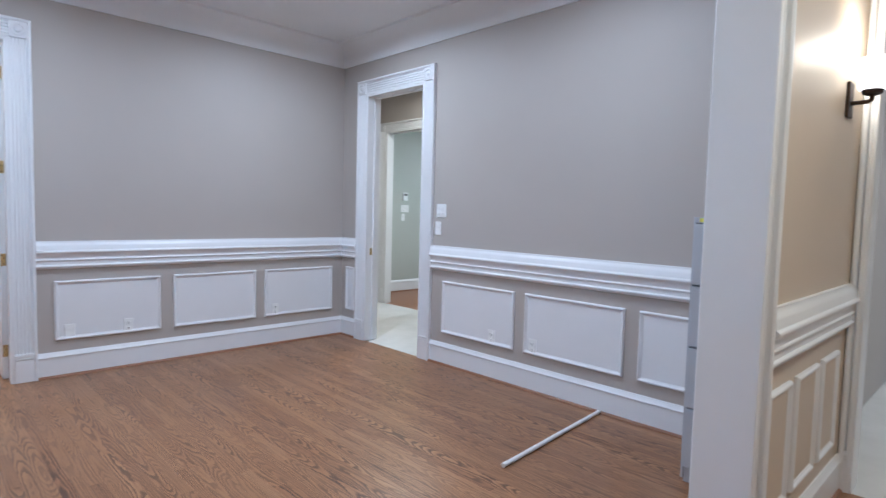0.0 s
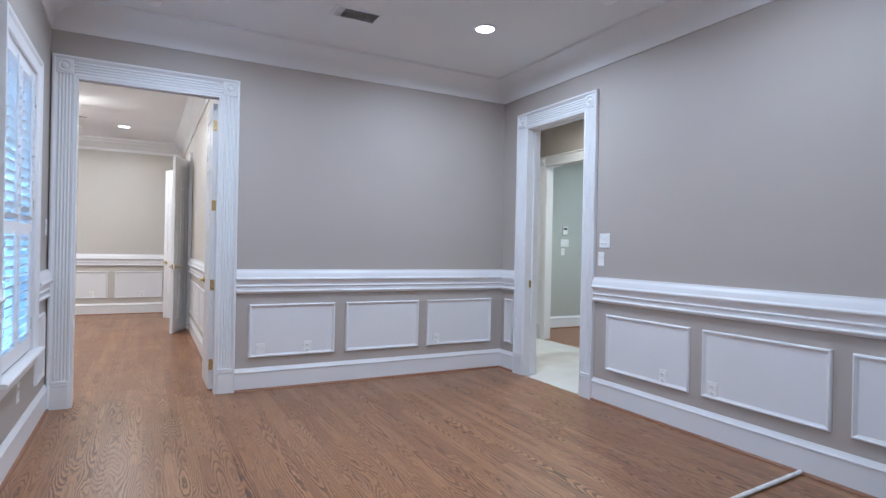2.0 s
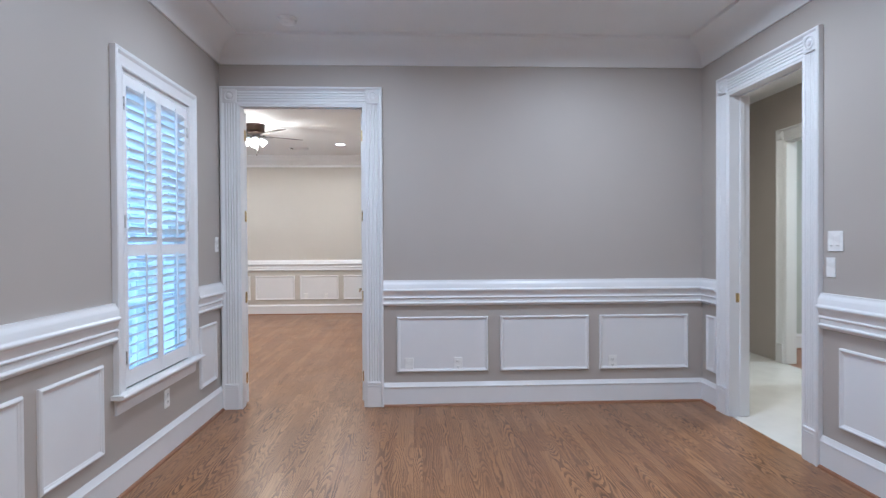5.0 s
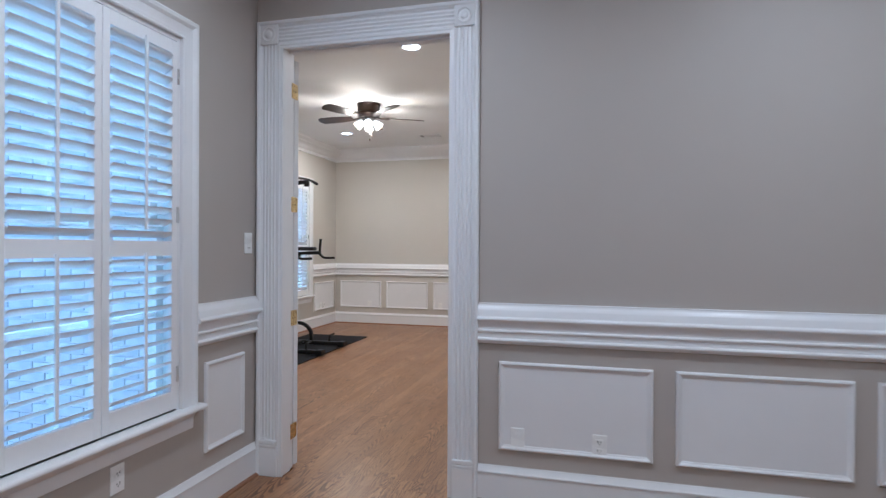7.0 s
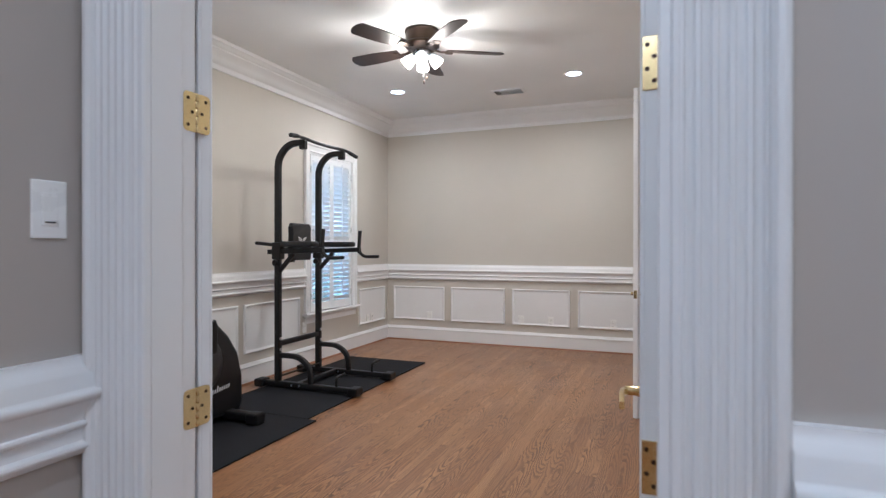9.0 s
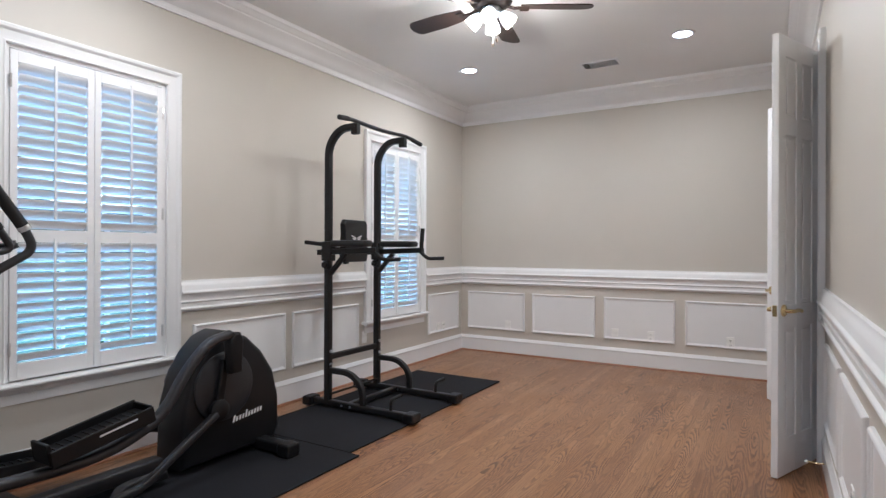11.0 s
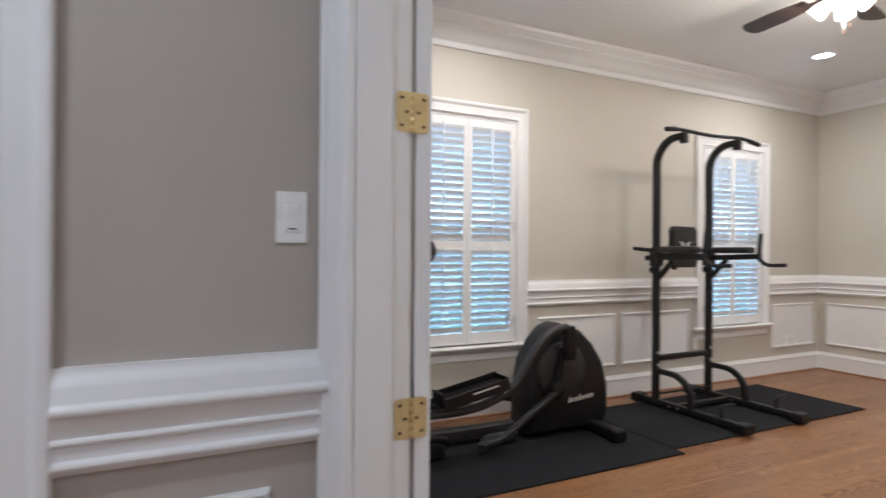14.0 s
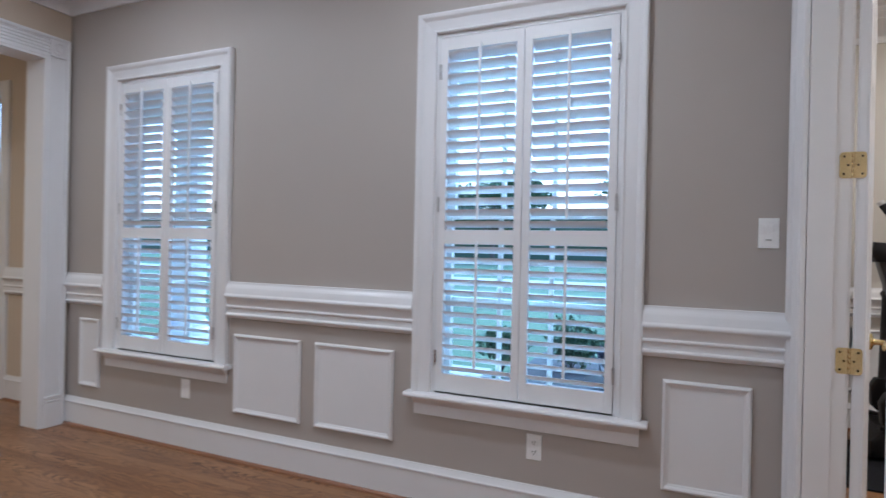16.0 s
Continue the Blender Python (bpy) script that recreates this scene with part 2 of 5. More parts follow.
def add_lathe(bm, profile, segments=24, m=None):
    """A turned solid: profile of (radius, height), closed at both ends."""
    t = bmesh.new()
    rings = []
    for r, z in profile:
        if r < 1e-6:
            rings.append([t.verts.new((0, 0, z))])
        else:
            rings.append([t.verts.new((r * math.cos(2 * math.pi * i / segments), r * math.sin(2 * math.pi * i / segments), z)) for i in range(segments)])
    for a, b in zip(rings, rings[1:]):
        for i in range(segments):
            j = (i + 1) % segments
            if len(a) == 1 and len(b) > 1:
                t.faces.new((a[0], b[i], b[j]))
            elif len(b) == 1 and len(a) > 1:
                t.faces.new((a[i], a[j], b[0]))
            elif len(a) > 1:
                t.faces.new((a[i], a[j], b[j], b[i]))
    for end in (rings[0], rings[-1]):
        if len(end) > 2:
            t.faces.new(end)
    join(bm, t, m)
    return bm


def lathe(profile, segments=24, m=None):
    return add_lathe(bmesh.new(), profile, segments, m)


def between(a, b):
    """A matrix that carries the z axis, 0 to 1 metre, on to the line from a towards b, and the distance."""
    a, b = Vector(a), Vector(b)
    d = b - a
    return Matrix.Translation(a) @ d.to_track_quat("Z", "Y").to_matrix().to_4x4(), d.length


def add_rod(bm, a, b, r, r2=None, segments=14):
    m, d = between(a, b)
    r2 = r if r2 is None else r2
    e = min(0.003, r * 0.3)
    return add_lathe(bm, [(r - e, 0), (r, e), (r2, d - e), (r2 - e, d)], segments, m)


def rounded(points, radius, steps=6):
    """The points of a path with its corners rounded off."""
    pts = [Vector(p) for p in points]
    out = [pts[0]]
    for a, b, c in zip(pts, pts[1:], pts[2:]):
        u, v = (a - b), (c - b)
        r = min(radius, u.length * 0.48, v.length * 0.48)
        p, q = b + u.normalized() * r, b + v.normalized() * r
        for i in range(steps + 1):
            s = i / steps
            out.append(p * (1 - s) ** 2 + b * 2 * s * (1 - s) + q * s * s)
    return out + [pts[-1]]


def add_tube(bm, points, section, closed_ends=True):
    """Sweeps a section, a list of (across, up) offsets, along points."""
    t = bmesh.new()
    pts = [Vector(p) for p in points]
    rings = []
    ref = None
    for i, p in enumerate(pts):
        d = (pts[min(i + 1, len(pts) - 1)] - pts[max(i - 1, 0)]).normalized()
        if ref is None:
            ref = Vector((0, 0, 1)) if abs(d.z) < 0.9 else Vector((0, 1, 0))
        side = d.cross(ref).normalized()
        up = side.cross(d).normalized()
        ref = up
        rings.append([t.verts.new(p + side * a + up * b) for a, b in section])
    n = len(section)
    for a, b in zip(rings, rings[1:]):
        for i in range(n):
            t.faces.new((a[i], a[(i + 1) % n], b[(i + 1) % n], b[i]))
    if closed_ends:
        t.faces.new(rings[0])
        t.faces.new(rings[-1])
    join(bm, t)
    return bm


def circle(r, n=12):
    return [(r * math.cos(2 * math.pi * i / n), r * math.sin(2 * math.pi * i / n)) for i in range(n)]


def squircle(w, h, r, n=3):
    """A rounded rectangle as a section."""
    out = []
    for cx, cy, a0 in ((w / 2 - r, h / 2 - r, 0), (-w / 2 + r, h / 2 - r, 90), (-w / 2 + r, -h / 2 + r, 180), (w / 2 - r, -h / 2 + r, 270)):
        for i in range(n + 1):
            a = radians(a0 + 90 * i / n)
            out.append((cx + r * math.cos(a), cy + r * math.sin(a)))
    return out


def tube(points, section):
    return add_tube(bmesh.new(), points, section)


def add_prism(bm, outline, a, b, m=None, bevel=0.0):
    """A flat outline of (x, z) drawn out along y from a to b."""
    t = bmesh.new()
    front = [t.verts.new((x, a, z)) for x, z in outline]
    back = [t.verts.new((x, b, z)) for x, z in outline]
    n = len(outline)
    t.faces.new(front)
    t.faces.new(back)
    for i in range(n):
        t.faces.new((front[i], front[(i + 1) % n], back[(i + 1) % n], back[i]))
    if bevel:
        rim = [e for e in t.edges if abs(e.verts[0].co.y - e.verts[1].co.y) < 1e-6]
        bmesh.ops.bevel(t, geom=rim, offset=bevel, segments=3, affect="EDGES", profile=0.5)
    join(bm, t, m)
    return bm


class Face:
    """A wall's face: u runs along it, n out of it into the room, z up."""

    def __init__(self, origin, u, n):
        self.o, self.u, self.n = Vector(origin), Vector(u), Vector(n)
        self.m = Matrix((
            (self.u.x, self.n.x, 0, self.o.x), (self.u.y, self.n.y, 0, self.o.y), (0, 0, 1, 0), (0, 0, 0, 1)))


A_WEST = Face((-4.65, 0, 0), (0, 1, 0), (1, 0, 0))
A_SOUTH = Face((0, -0.60, 0), (1, 0, 0), (0, 1, 0))
A_NORTH = Face((0, 3.35, 0), (1, 0, 0), (0, -1, 0))
A_EAST = Face((-0.39, 0, 0), (0, 1, 0), (-1, 0, 0))
HALL_WEST = Face((-0.23, 0, 0), (0, 1, 0), (1, 0, 0))
B_EAST = Face((-4.775, 0, 0), (0, 1, 0), (-1, 0, 0))
B_SOUTH = Face((0, -3.0, 0), (1, 0, 0), (0, 1, 0))
B_WEST = Face((-10.70, 0, 0), (0, 1, 0), (1, 0, 0))
B_NORTH = Face((0, 0.60, 0), (1, 0, 0), (0, -1, 0))


def run(bm, face, profile, u0, u1, n0=0.0):
    """Draws a moulding's profile of (n, z) out along a wall from u0 to u1."""
    t = bmesh.new()
    ends = []
    for u in (u0, u1):
        ends.append([t.verts.new(face.m @ Vector((u, n + n0, z))) for n, z in profile])
    n = len(profile)
    for i in range(n):
        j = (i + 1) % n
        t.faces.new((ends[0][i], ends[0][j], ends[1][j], ends[1][i]))
    t.faces.new(ends[0])
    t.faces.new(ends[1])
    join(bm, t)
    return bm


def arc(cx, cz, r, a0, a1, n=6):
    return [(cx + r * math.cos(radians(a0 + (a1 - a0) * i / n)), cz + r * math.sin(radians(a0 + (a1 - a0) * i / n))) for i in range(n + 1)]


BASE = [(0, 0.0), (0.017, 0.0), (0.017, 0.148), (0.022, 0.152), (0.022, 0.160), (0.016, 0.166), (0.014, 0.176), (0.007, 0.184), (0.006, 0.190), (0, 0.190)]
SHOE = [(0.017, 0.0), *arc(0.017, 0.0, 0.017, 0, 90, 4)]
RAIL = [(0, 0.816), (0.010, 0.816), (0.022, 0.822), *arc(0.024, 0.837, 0.008, -80, 80, 4), (0.021, 0.848), (0.020, 0.872), *arc(0.023, 0.883, 0.008, -80, 80, 4), (0.024, 0.895),
        (0.027, 0.912), (0.034, 0.928), *arc(0.036, 0.944, 0.012, -80, 80, 5), (0.036, 0.960), (0.035, 0.988), (0.032, 0.993), (0.030, 0.998), (0.024, 1.006), (0.018, 1.016), (0.018, 1.024), (0, 1.024)]
COVE_A = [(0, 2.765), (0.014, 2.765), (0.016, 2.785), *[(0.016 + 0.175 * (1 - math.cos(radians(a))), 2.785 + 0.150 * math.sin(radians(a))) for a in (10, 25, 40, 55, 70, 85)],
          (0.200, 2.938), (0.204, CEIL), (0, CEIL)]
CROWN_B = [(0, 2.755), (0.016, 2.755), (0.018, 2.775), (0.012, 2.780), (0.012, 2.800), (0.026, 2.812), (0.040, 2.822), (0.052, 2.842), (0.075, 2.868), (0.104, 2.884),
           (0.112, 2.892), (0.112, 2.902), (0.130, 2.910), (0.142, 2.926), (0.160, 2.934), (0.166, CEIL), (0, CEIL)]


def wall_slab(name, face, thick, u0, u1, z1, holes, mat, label):
    """A wall with real openings: holes are (u0, u1, z0, z1). Its face lies on the room's side."""
    bm = bmesh.new()
    cuts = sorted({u0, u1, *[h[0] for h in holes], *[h[1] for h in holes]})
    for a, b in zip(cuts, cuts[1:]):
        over = sorted((h[2], h[3]) for h in holes if h[0] < (a + b) / 2 < h[1])
        z = 0.0
        for lo, hi in over:
            if lo > z + 1e-4:
                add_box(bm, (a, -thick, z), (b, 0, lo), 0, face.m)
            z = hi
        if z < z1 - 1e-4:
            add_box(bm, (a, -thick, z), (b, 0, z1), 0, face.m)
    bmesh.ops.remove_doubles(bm, verts=bm.verts[:], dist=1e-4)
    return structure(name, bm, mat, label, "wall")


def mould_runs(name, face, profile, spans, mat, label, category):
    for a, b in spans:
        structure(name, run(bmesh.new(), face, profile, a, b), mat, label, category, True)


def wall_panel(face, u0, u1, field_paint, z0=0.276, z1=0.726):
    """A raised frame of picture moulding round a white field."""
    field = structure("wainscot_panel", box((u0 + 0.02, 0, z0 + 0.02), (u1 - 0.02, 0.006, z1 - 0.02), 0, face.m), field_paint,
                      "painted wainscot panel framed by white picture moulding", "wall panel")
    prof = [(0, 0.0), (0.0, 0.010), (0.004, 0.016), (0.010, 0.019), (0.016, 0.016), (0.020, 0.011), (0.026, 0.009), (0.029, 0.005), (0.029, 0.0)]
    t = bmesh.new()
    loops = []
    for off, n in prof:
        loops.append([t.verts.new(face.m @ Vector(p)) for p in ((u0 + off, n, z0 + off), (u1 - off, n, z0 + off), (u1 - off, n, z1 - off), (u0 + off, n, z1 - off))])
    for a, b in zip(loops, loops[1:]):
        for i in range(4):
            j = (i + 1) % 4
            t.faces.new((a[i], a[j], b[j], b[i]))
    for i in range(4):
        j = (i + 1) % 4
        t.faces.new((loops[-1][i], loops[-1][j], loops[0][j], loops[0][i]))
    part("moulding", t, WHITE, field)
    return field


INNER, BAND = 0.030, 0.026     # plain inner edge and outer back band of a casing, either side of its flutes


def fluted(width):
    """Section of a casing from the opening outwards: a rounded inner edge, a fluted board, a raised back band: (across, out)."""
    pts = [(0, 0), (0, 0.014), (0.003, 0.018), (0.016, 0.018), (0.020, 0.022), (INNER - 0.004, 0.022), (INNER, 0.020)]
    x, step = INNER, (width - INNER - BAND) / 5
    for i in range(5):
        pts += [(x + step * 0.12, 0.021), (x + step * 0.3, 0.0145), (x + step * 0.5, 0.0135), (x + step * 0.7, 0.0145), (x + step * 0.88, 0.021)]
        x += step
    pts += [(width - BAND, 0.021), (width - BAND + 0.002, 0.030), (width - BAND + 0.008, 0.036), (width - 0.010, 0.037), (width - 0.004, 0.034), (width, 0.028), (width, 0)]
    return pts


def rosette(bm, face, u, z, size):
    add_box(bm, (u, 0, z), (u + size, 0.031, z + size), 0.002, face.m)
    c = face.m @ Matrix.Translation((u + size / 2, 0.031, z + size / 2)) @ Matrix.Rotation(radians(-90), 4, "X")
    r = size * 0.5
    add_lathe(bm, [(r * 0.80, -0.003), (r * 0.80, 0.004), (r * 0.68, 0.007), (r * 0.58, 0.0005), (r * 0.42, 0.0005), (r * 0.36, 0.006), (r * 0.22, 0.010), (0, 0.010)], 28, c)
    return bm


def door_casing(name, face, u0, u1, top, width, reveal, label):
    """Fluted legs on plinth blocks and a fluted head, mitred at the corners under turned blocks, round an opening u0 to u1."""
    root = thing(name, label, "door casing", kind="structure")
    sec = fluted(width)
    size = width - INNER - BAND
    plinth = 0.205

    def board(ends):
        t = bmesh.new()
        rings = [[t.verts.new(face.m @ Vector(p)) for p in end] for end in ends]
        for i in range(len(sec)):
            j = (i + 1) % len(sec)
            t.faces.new((rings[0][i], rings[0][j], rings[1][j], rings[1][i]))
        t.faces.new(rings[0])
        t.faces.new(rings[1])
        return t

    for side, edge in ((-1, u0), (1, u1)):
        part("leg", board([[(edge + side * a, n, 0.0) for a, n in sec], [(edge + side * a, n, top + a) for a, n in sec]]), WHITE, root)
        a, b = sorted((edge + side * (INNER - 0.003), edge + side * (width - BAND + 0.004)))
        t = box((a, 0, 0), (b, 0.031, plinth - 0.040), 0.002, face.m)
        add_box(t, (a, 0, plinth - 0.038), (b, 0.034, plinth - 0.022), 0.003, face.m)
        add_box(t, (a, 0, plinth - 0.020), (b, 0.034, plinth), 0.003, face.m)
        part("plinth_block", t, WHITE, root)
        a = edge + INNER if side > 0 else edge - INNER - size
        part("corner_block", rosette(bmesh.new(), face, a - 0.002, top + INNER - 0.002, size + 0.004), WHITE, root, "turned rosette corner block", True)
    part("head", board([[(u0 - a, n, top + a) for a, n in sec], [(u1 + a, n, top + a) for a, n in sec]]), WHITE, root)
    return root


def door_lining(face, u0, u1, top, depth, stop=True):
    """The jambs and head that line an opening through the wall, with door stops."""
    root = thing("door_frame", "white painted wooden door lining with stops", "door frame", kind="structure")
    for a, b in ((u0 - 0.018, u0), (u1, u1 + 0.018)):
        part("jamb", box((a, -depth - 0.002, 0), (b, 0.002, top), 0.001, face.m), WHITE, root)
    part("head_jamb", box((u0 - 0.018, -depth - 0.002, top), (u1 + 0.018, 0.002, top + 0.018), 0.001, face.m), WHITE, root)
    if stop:
        n0 = -depth + 0.042
        part("door_stop", box((u0, n0, 0), (u0 + 0.012, n0 + 0.080 if depth < 0.13 else n0 + 0.035, top), 0.002, face.m), WHITE, root)
        part("door_stop", box((u1 - 0.012, n0, 0), (u1, n0 + 0.080 if depth < 0.13 else n0 + 0.035, top), 0.002, face.m), WHITE, root)
        part("door_stop", box((u0 + 0.011, n0, top - 0.011), (u1 - 0.011, n0 + 0.035, top), 0.002, face.m), WHITE, root)
    return root


# ---- the large structure ----
DOOR1 = (-0.43, 0.54)          # double doorway between the two rooms, along y
JAMB1 = (-0.443, 0.553)        # the faces of its lining, behind the stops
DOOR2 = (-4.215, -3.410)       # doorway to the passage, along x
OPEN_E = (-0.42, 1.935)         # wide cased opening to the hall, along y
DOOR3 = (-9.52, -8.58)         # double doorway in the exercise room, along x
TOP = 2.425
WIN_A = (-3.58, -1.325)        # window centres along x
WIN_B = (-6.325, -9.30)
WIN_W, WIN_Z0, WIN_Z1 = 0.87, 0.545, 2.275


def grown(span, top=TOP):
    """A doorway's hole in the wall, with room for its lining."""
    return (span[0] - 0.018, span[1] + 0.018, 0, top + 0.018)


wall_slab("wall_west", A_WEST, 0.125, -3.0, 3.35, CEIL, [grown(JAMB1, TOP + 0.010)], WALL, "greige painted wall between the two rooms")
win_holes_a = [(c - WIN_W / 2, c + WIN_W / 2, WIN_Z0, WIN_Z1) for c in WIN_A]
win_holes_b = [(c - WIN_W / 2, c + WIN_W / 2, WIN_Z0, WIN_Z1) for c in WIN_B]
wall_slab("wall_south", A_SOUTH, 0.16, -4.65, -0.23, CEIL, win_holes_a, WALL, "greige painted outer wall with two windows")
wall_slab("wall_north", A_NORTH, 0.14, -4.65, -0.39, CEIL, [grown(DOOR2)], WALL, "greige painted wall with a doorway to the passage")
wall_slab("wall_east", A_EAST, 0.16, -0.60, 3.72, CEIL, [grown(OPEN_E)], HALLWALL, "tan painted hall wall with a wide cased opening")
structure("wall_east_face", box((1.953, 0, 0), (3.35, 0.003, CEIL), 0, A_EAST.m), WALL, "greige painted wall beside the wide opening", "wall")
wall_slab("wall_south_b", B_SOUTH, 0.16, -10.85, -4.775, CEIL, win_holes_b, WALL_B, "greige painted outer wall with two windows")
wall_slab("wall_west_b", B_WEST, 0.15, -3.0, 0.60, CEIL, [], WALL_B, "plain greige painted end wall")
structure("wall_east_b_face", box((-3.0, 0, 0), (JAMB1[0] - 0.075, 0.003, CEIL), 0, B_EAST.m), WALL_B, "pale greige wall beside the double doorway", "wall")
wall_slab("wall_north_b", B_NORTH, 0.14, -10.85, -4.775, CEIL, [grown(DOOR3)], WALL_B, "greige painted wall with a double doorway")
structure("wall_south_outer", box((-4.775, -3.16, 0), (-4.65, -3.0, CEIL)), WALL, "outer corner of the house", "wall")


def ceiling(name, x0, x1, y0, y1, label, z=CEIL):
    structure(name, box((x0, y0, z), (x1, y1, z + 0.12)), CEILING, label, "ceiling")


ceiling("ceiling_a", -4.65, -0.39, -0.60, 3.35, "white painted ceiling of the front room")
ceiling("ceiling_b", -10.70, -4.775, -3.0, 0.60, "white painted ceiling of the exercise room")
ceiling("ceiling_hall", -0.39, 2.2, -0.90, 3.42, "white painted hall ceiling")
ceiling("ceiling_back", -0.39, 3.4, 3.42, 8.8, "white painted ceiling of the back room")
ceiling("ceiling_passage", -7.2, -3.0, 3.35, 5.06, "white painted passage ceiling")
ceiling("ceiling_far", -9.2, -3.4, 5.06, 7.2, "white painted ceiling of the far room")
ceiling("ceiling_closet", -10.2, -7.9, 0.60, 2.4, "white painted closet ceiling")

# ---- hall, passage and the rooms beyond, as far as doorways show them ----
structure("wall_hall_east", box((2.2, -0.90, 0), (2.32, 3.42, CEIL)), HALLWALL, "tan painted hall wall", "wall")
FRONT = Face((0, -0.75, 0), (1, 0, 0), (0, 1, 0))
SIDE = (0.66, 0.98)
wall_slab("wall_front", FRONT, 0.14, -0.23, 2.2, CEIL, [(*SIDE, 0.30, 2.36)], HALLWALL, "tan painted front wall with a tall sidelight")
HALL_N = Face((0, 3.30, 0), (1, 0, 0), (0, -1, 0))
HALLDOOR = (-0.165, 0.80)
wall_slab("wall_hall_north", HALL_N, 0.12, -0.23, 2.2, CEIL, [grown(HALLDOOR)], HALLWALL, "tan painted hall end wall with a doorway")
BACK_N = Face((0, 7.4, 0), (1, 0, 0), (0, -1, 0))
structure("wall_back_north", box((-0.39, 7.4, 0), (3.4, 7.52, CEIL)), WALL, "grey painted wall of the back room", "wall")
structure("wall_back_west", box((-0.51, 3.49, 0), (-0.39, 7.52, CEIL)), WALL, "grey painted wall of the back room", "wall")
structure("wall_back_east", box((3.4, 3.42, 0), (3.52, 7.52, CEIL)), WALL, "grey painted wall of the back room", "wall")
structure("wall_back_south", box((2.32, 3.30, 0), (3.4, 3.42, CEIL)), WALL, "grey painted wall of the back room", "wall")
PASS_N = Face((0, 4.95, 0), (1, 0, 0), (0, -1, 0))
PASSDOOR = (-5.95, -5.05)
wall_slab("wall_passage_north", PASS_N, 0.11, -7.2, -3.0, CEIL, [grown(PASSDOOR, 2.40)], WALL, "greige painted passage wall with a doorway")
structure("wall_passage_east", box((-3.0, 3.49, 0), (-2.88, 5.06, CEIL)), WALL, "greige painted passage wall", "wall")
structure("wall_passage_west", box((-7.32, 3.35, 0), (-7.2, 5.06, CEIL)), WALL, "greige painted passage wall", "wall")
structure("wall_passage_south", box((-7.2, 3.35, 0), (-4.65, 3.49, CEIL)), WALL, "greige painted passage wall", "wall")
FAR_W = Face((-6.75, 0, 0), (0, 1, 0), (1, 0, 0))
wall_slab("wall_far_west", FAR_W, 0.12, 5.06, 7.2, CEIL, [], GREENWALL, "pale sage painted wall")
structure("wall_far_north", box((-9.2, 7.2, 0), (-3.4, 7.32, CEIL)), GREENWALL, "pale sage painted wall", "wall")
structure("wall_far_east", box((-3.4, 5.06, 0), (-3.28, 7.32, CEIL)), GREENWALL, "pale sage painted wall", "wall")
structure("wall_closet_west", box((-10.32, 0.74, 0), (-10.2, 2.52, CEIL)), WALL, "greige painted closet wall", "wall")
structure("wall_closet_east", box((-7.9, 0.74, 0), (-7.78, 2.52, CEIL)), WALL, "greige painted closet wall", "wall")
structure("wall_closet_north", box((-10.2, 2.4, 0), (-7.9, 2.52, CEIL)), WALL, "greige painted closet wall", "wall")

# ---- mouldings ----
CW = 0.160
base_lab, rail_lab, crown_lab, shoe_lab = ("white painted moulded baseboard", "white painted built-up chair rail with rounded nosing",
                                           "white painted crown moulding below the ceiling", "stained oak shoe moulding along the baseboard")
d1 = (DOOR1[0] - CW, DOOR1[1] + CW)
d2 = (DOOR2[0] - CW, DOOR2[1] + CW)
d3 = (DOOR3[0] - CW, DOOR3[1] + CW)
oe = (OPEN_E[0] - CW, OPEN_E[1] + CW)
wa = [(c - WIN_W / 2 - 0.095, c + WIN_W / 2 + 0.095) for c in WIN_A]
wb = [(c - WIN_W / 2 - 0.095, c + WIN_W / 2 + 0.095) for c in WIN_B]
SETS = [
    (A_WEST, [(d1[1], 3.35)], [(d1[1], 3.35)], [(-0.60, 3.35)], COVE_A),
    (A_SOUTH, [(-4.65, -0.39)], [(-4.65, wa[0][0]), (wa[0][1], wa[1][0]), (wa[1][1], -0.39)], [(-4.65, -0.39)], COVE_A),
    (A_NORTH, [(-4.65, d2[0]), (d2[1], -0.39)], [(-4.65, d2[0]), (d2[1], -0.39)], [(-4.65, -0.39)], COVE_A),
    (A_EAST, [(oe[1], 3.35)], [(oe[1], 3.35)], [(-0.60, 3.35)], COVE_A),
    (B_EAST, [(-3.0, -0.52)], [(-3.0, -0.52)], [(-3.0, 0.60)], CROWN_B),
    (B_SOUTH, [(-10.70, -4.775)], [(-10.70, wb[1][0]), (wb[1][1], wb[0][0]), (wb[0][1], -4.775)], [(-10.70, -4.775)], CROWN_B),
    (B_WEST, [(-3.0, 0.60)], [(-3.0, 0.60)], [(-3.0, 0.60)], CROWN_B),
    (B_NORTH, [(-10.70, d3[0]), (d3[1], -4.775)], [(-10.70, d3[0]), (d3[1], -4.775)], [(-10.70, -4.775)], CROWN_B),
    (HALL_WEST, [(OPEN_E[1] + 0.085, 3.30)], [(OPEN_E[1] + 0.085, 3.30)], [(-0.75, 3.30)], CROWN_B),
    (BACK_N, [(-0.39, 3.4)], [(-0.39, 3.4)], [], CROWN_B),
    (FAR_W, [(5.06, 7.2)], [], [], CROWN_B),
    (FRONT, [(-0.23, 0.55), (1.10, 2.2)], [(-0.23, 0.55), (1.10, 2.2)], [], CROWN_B),
]
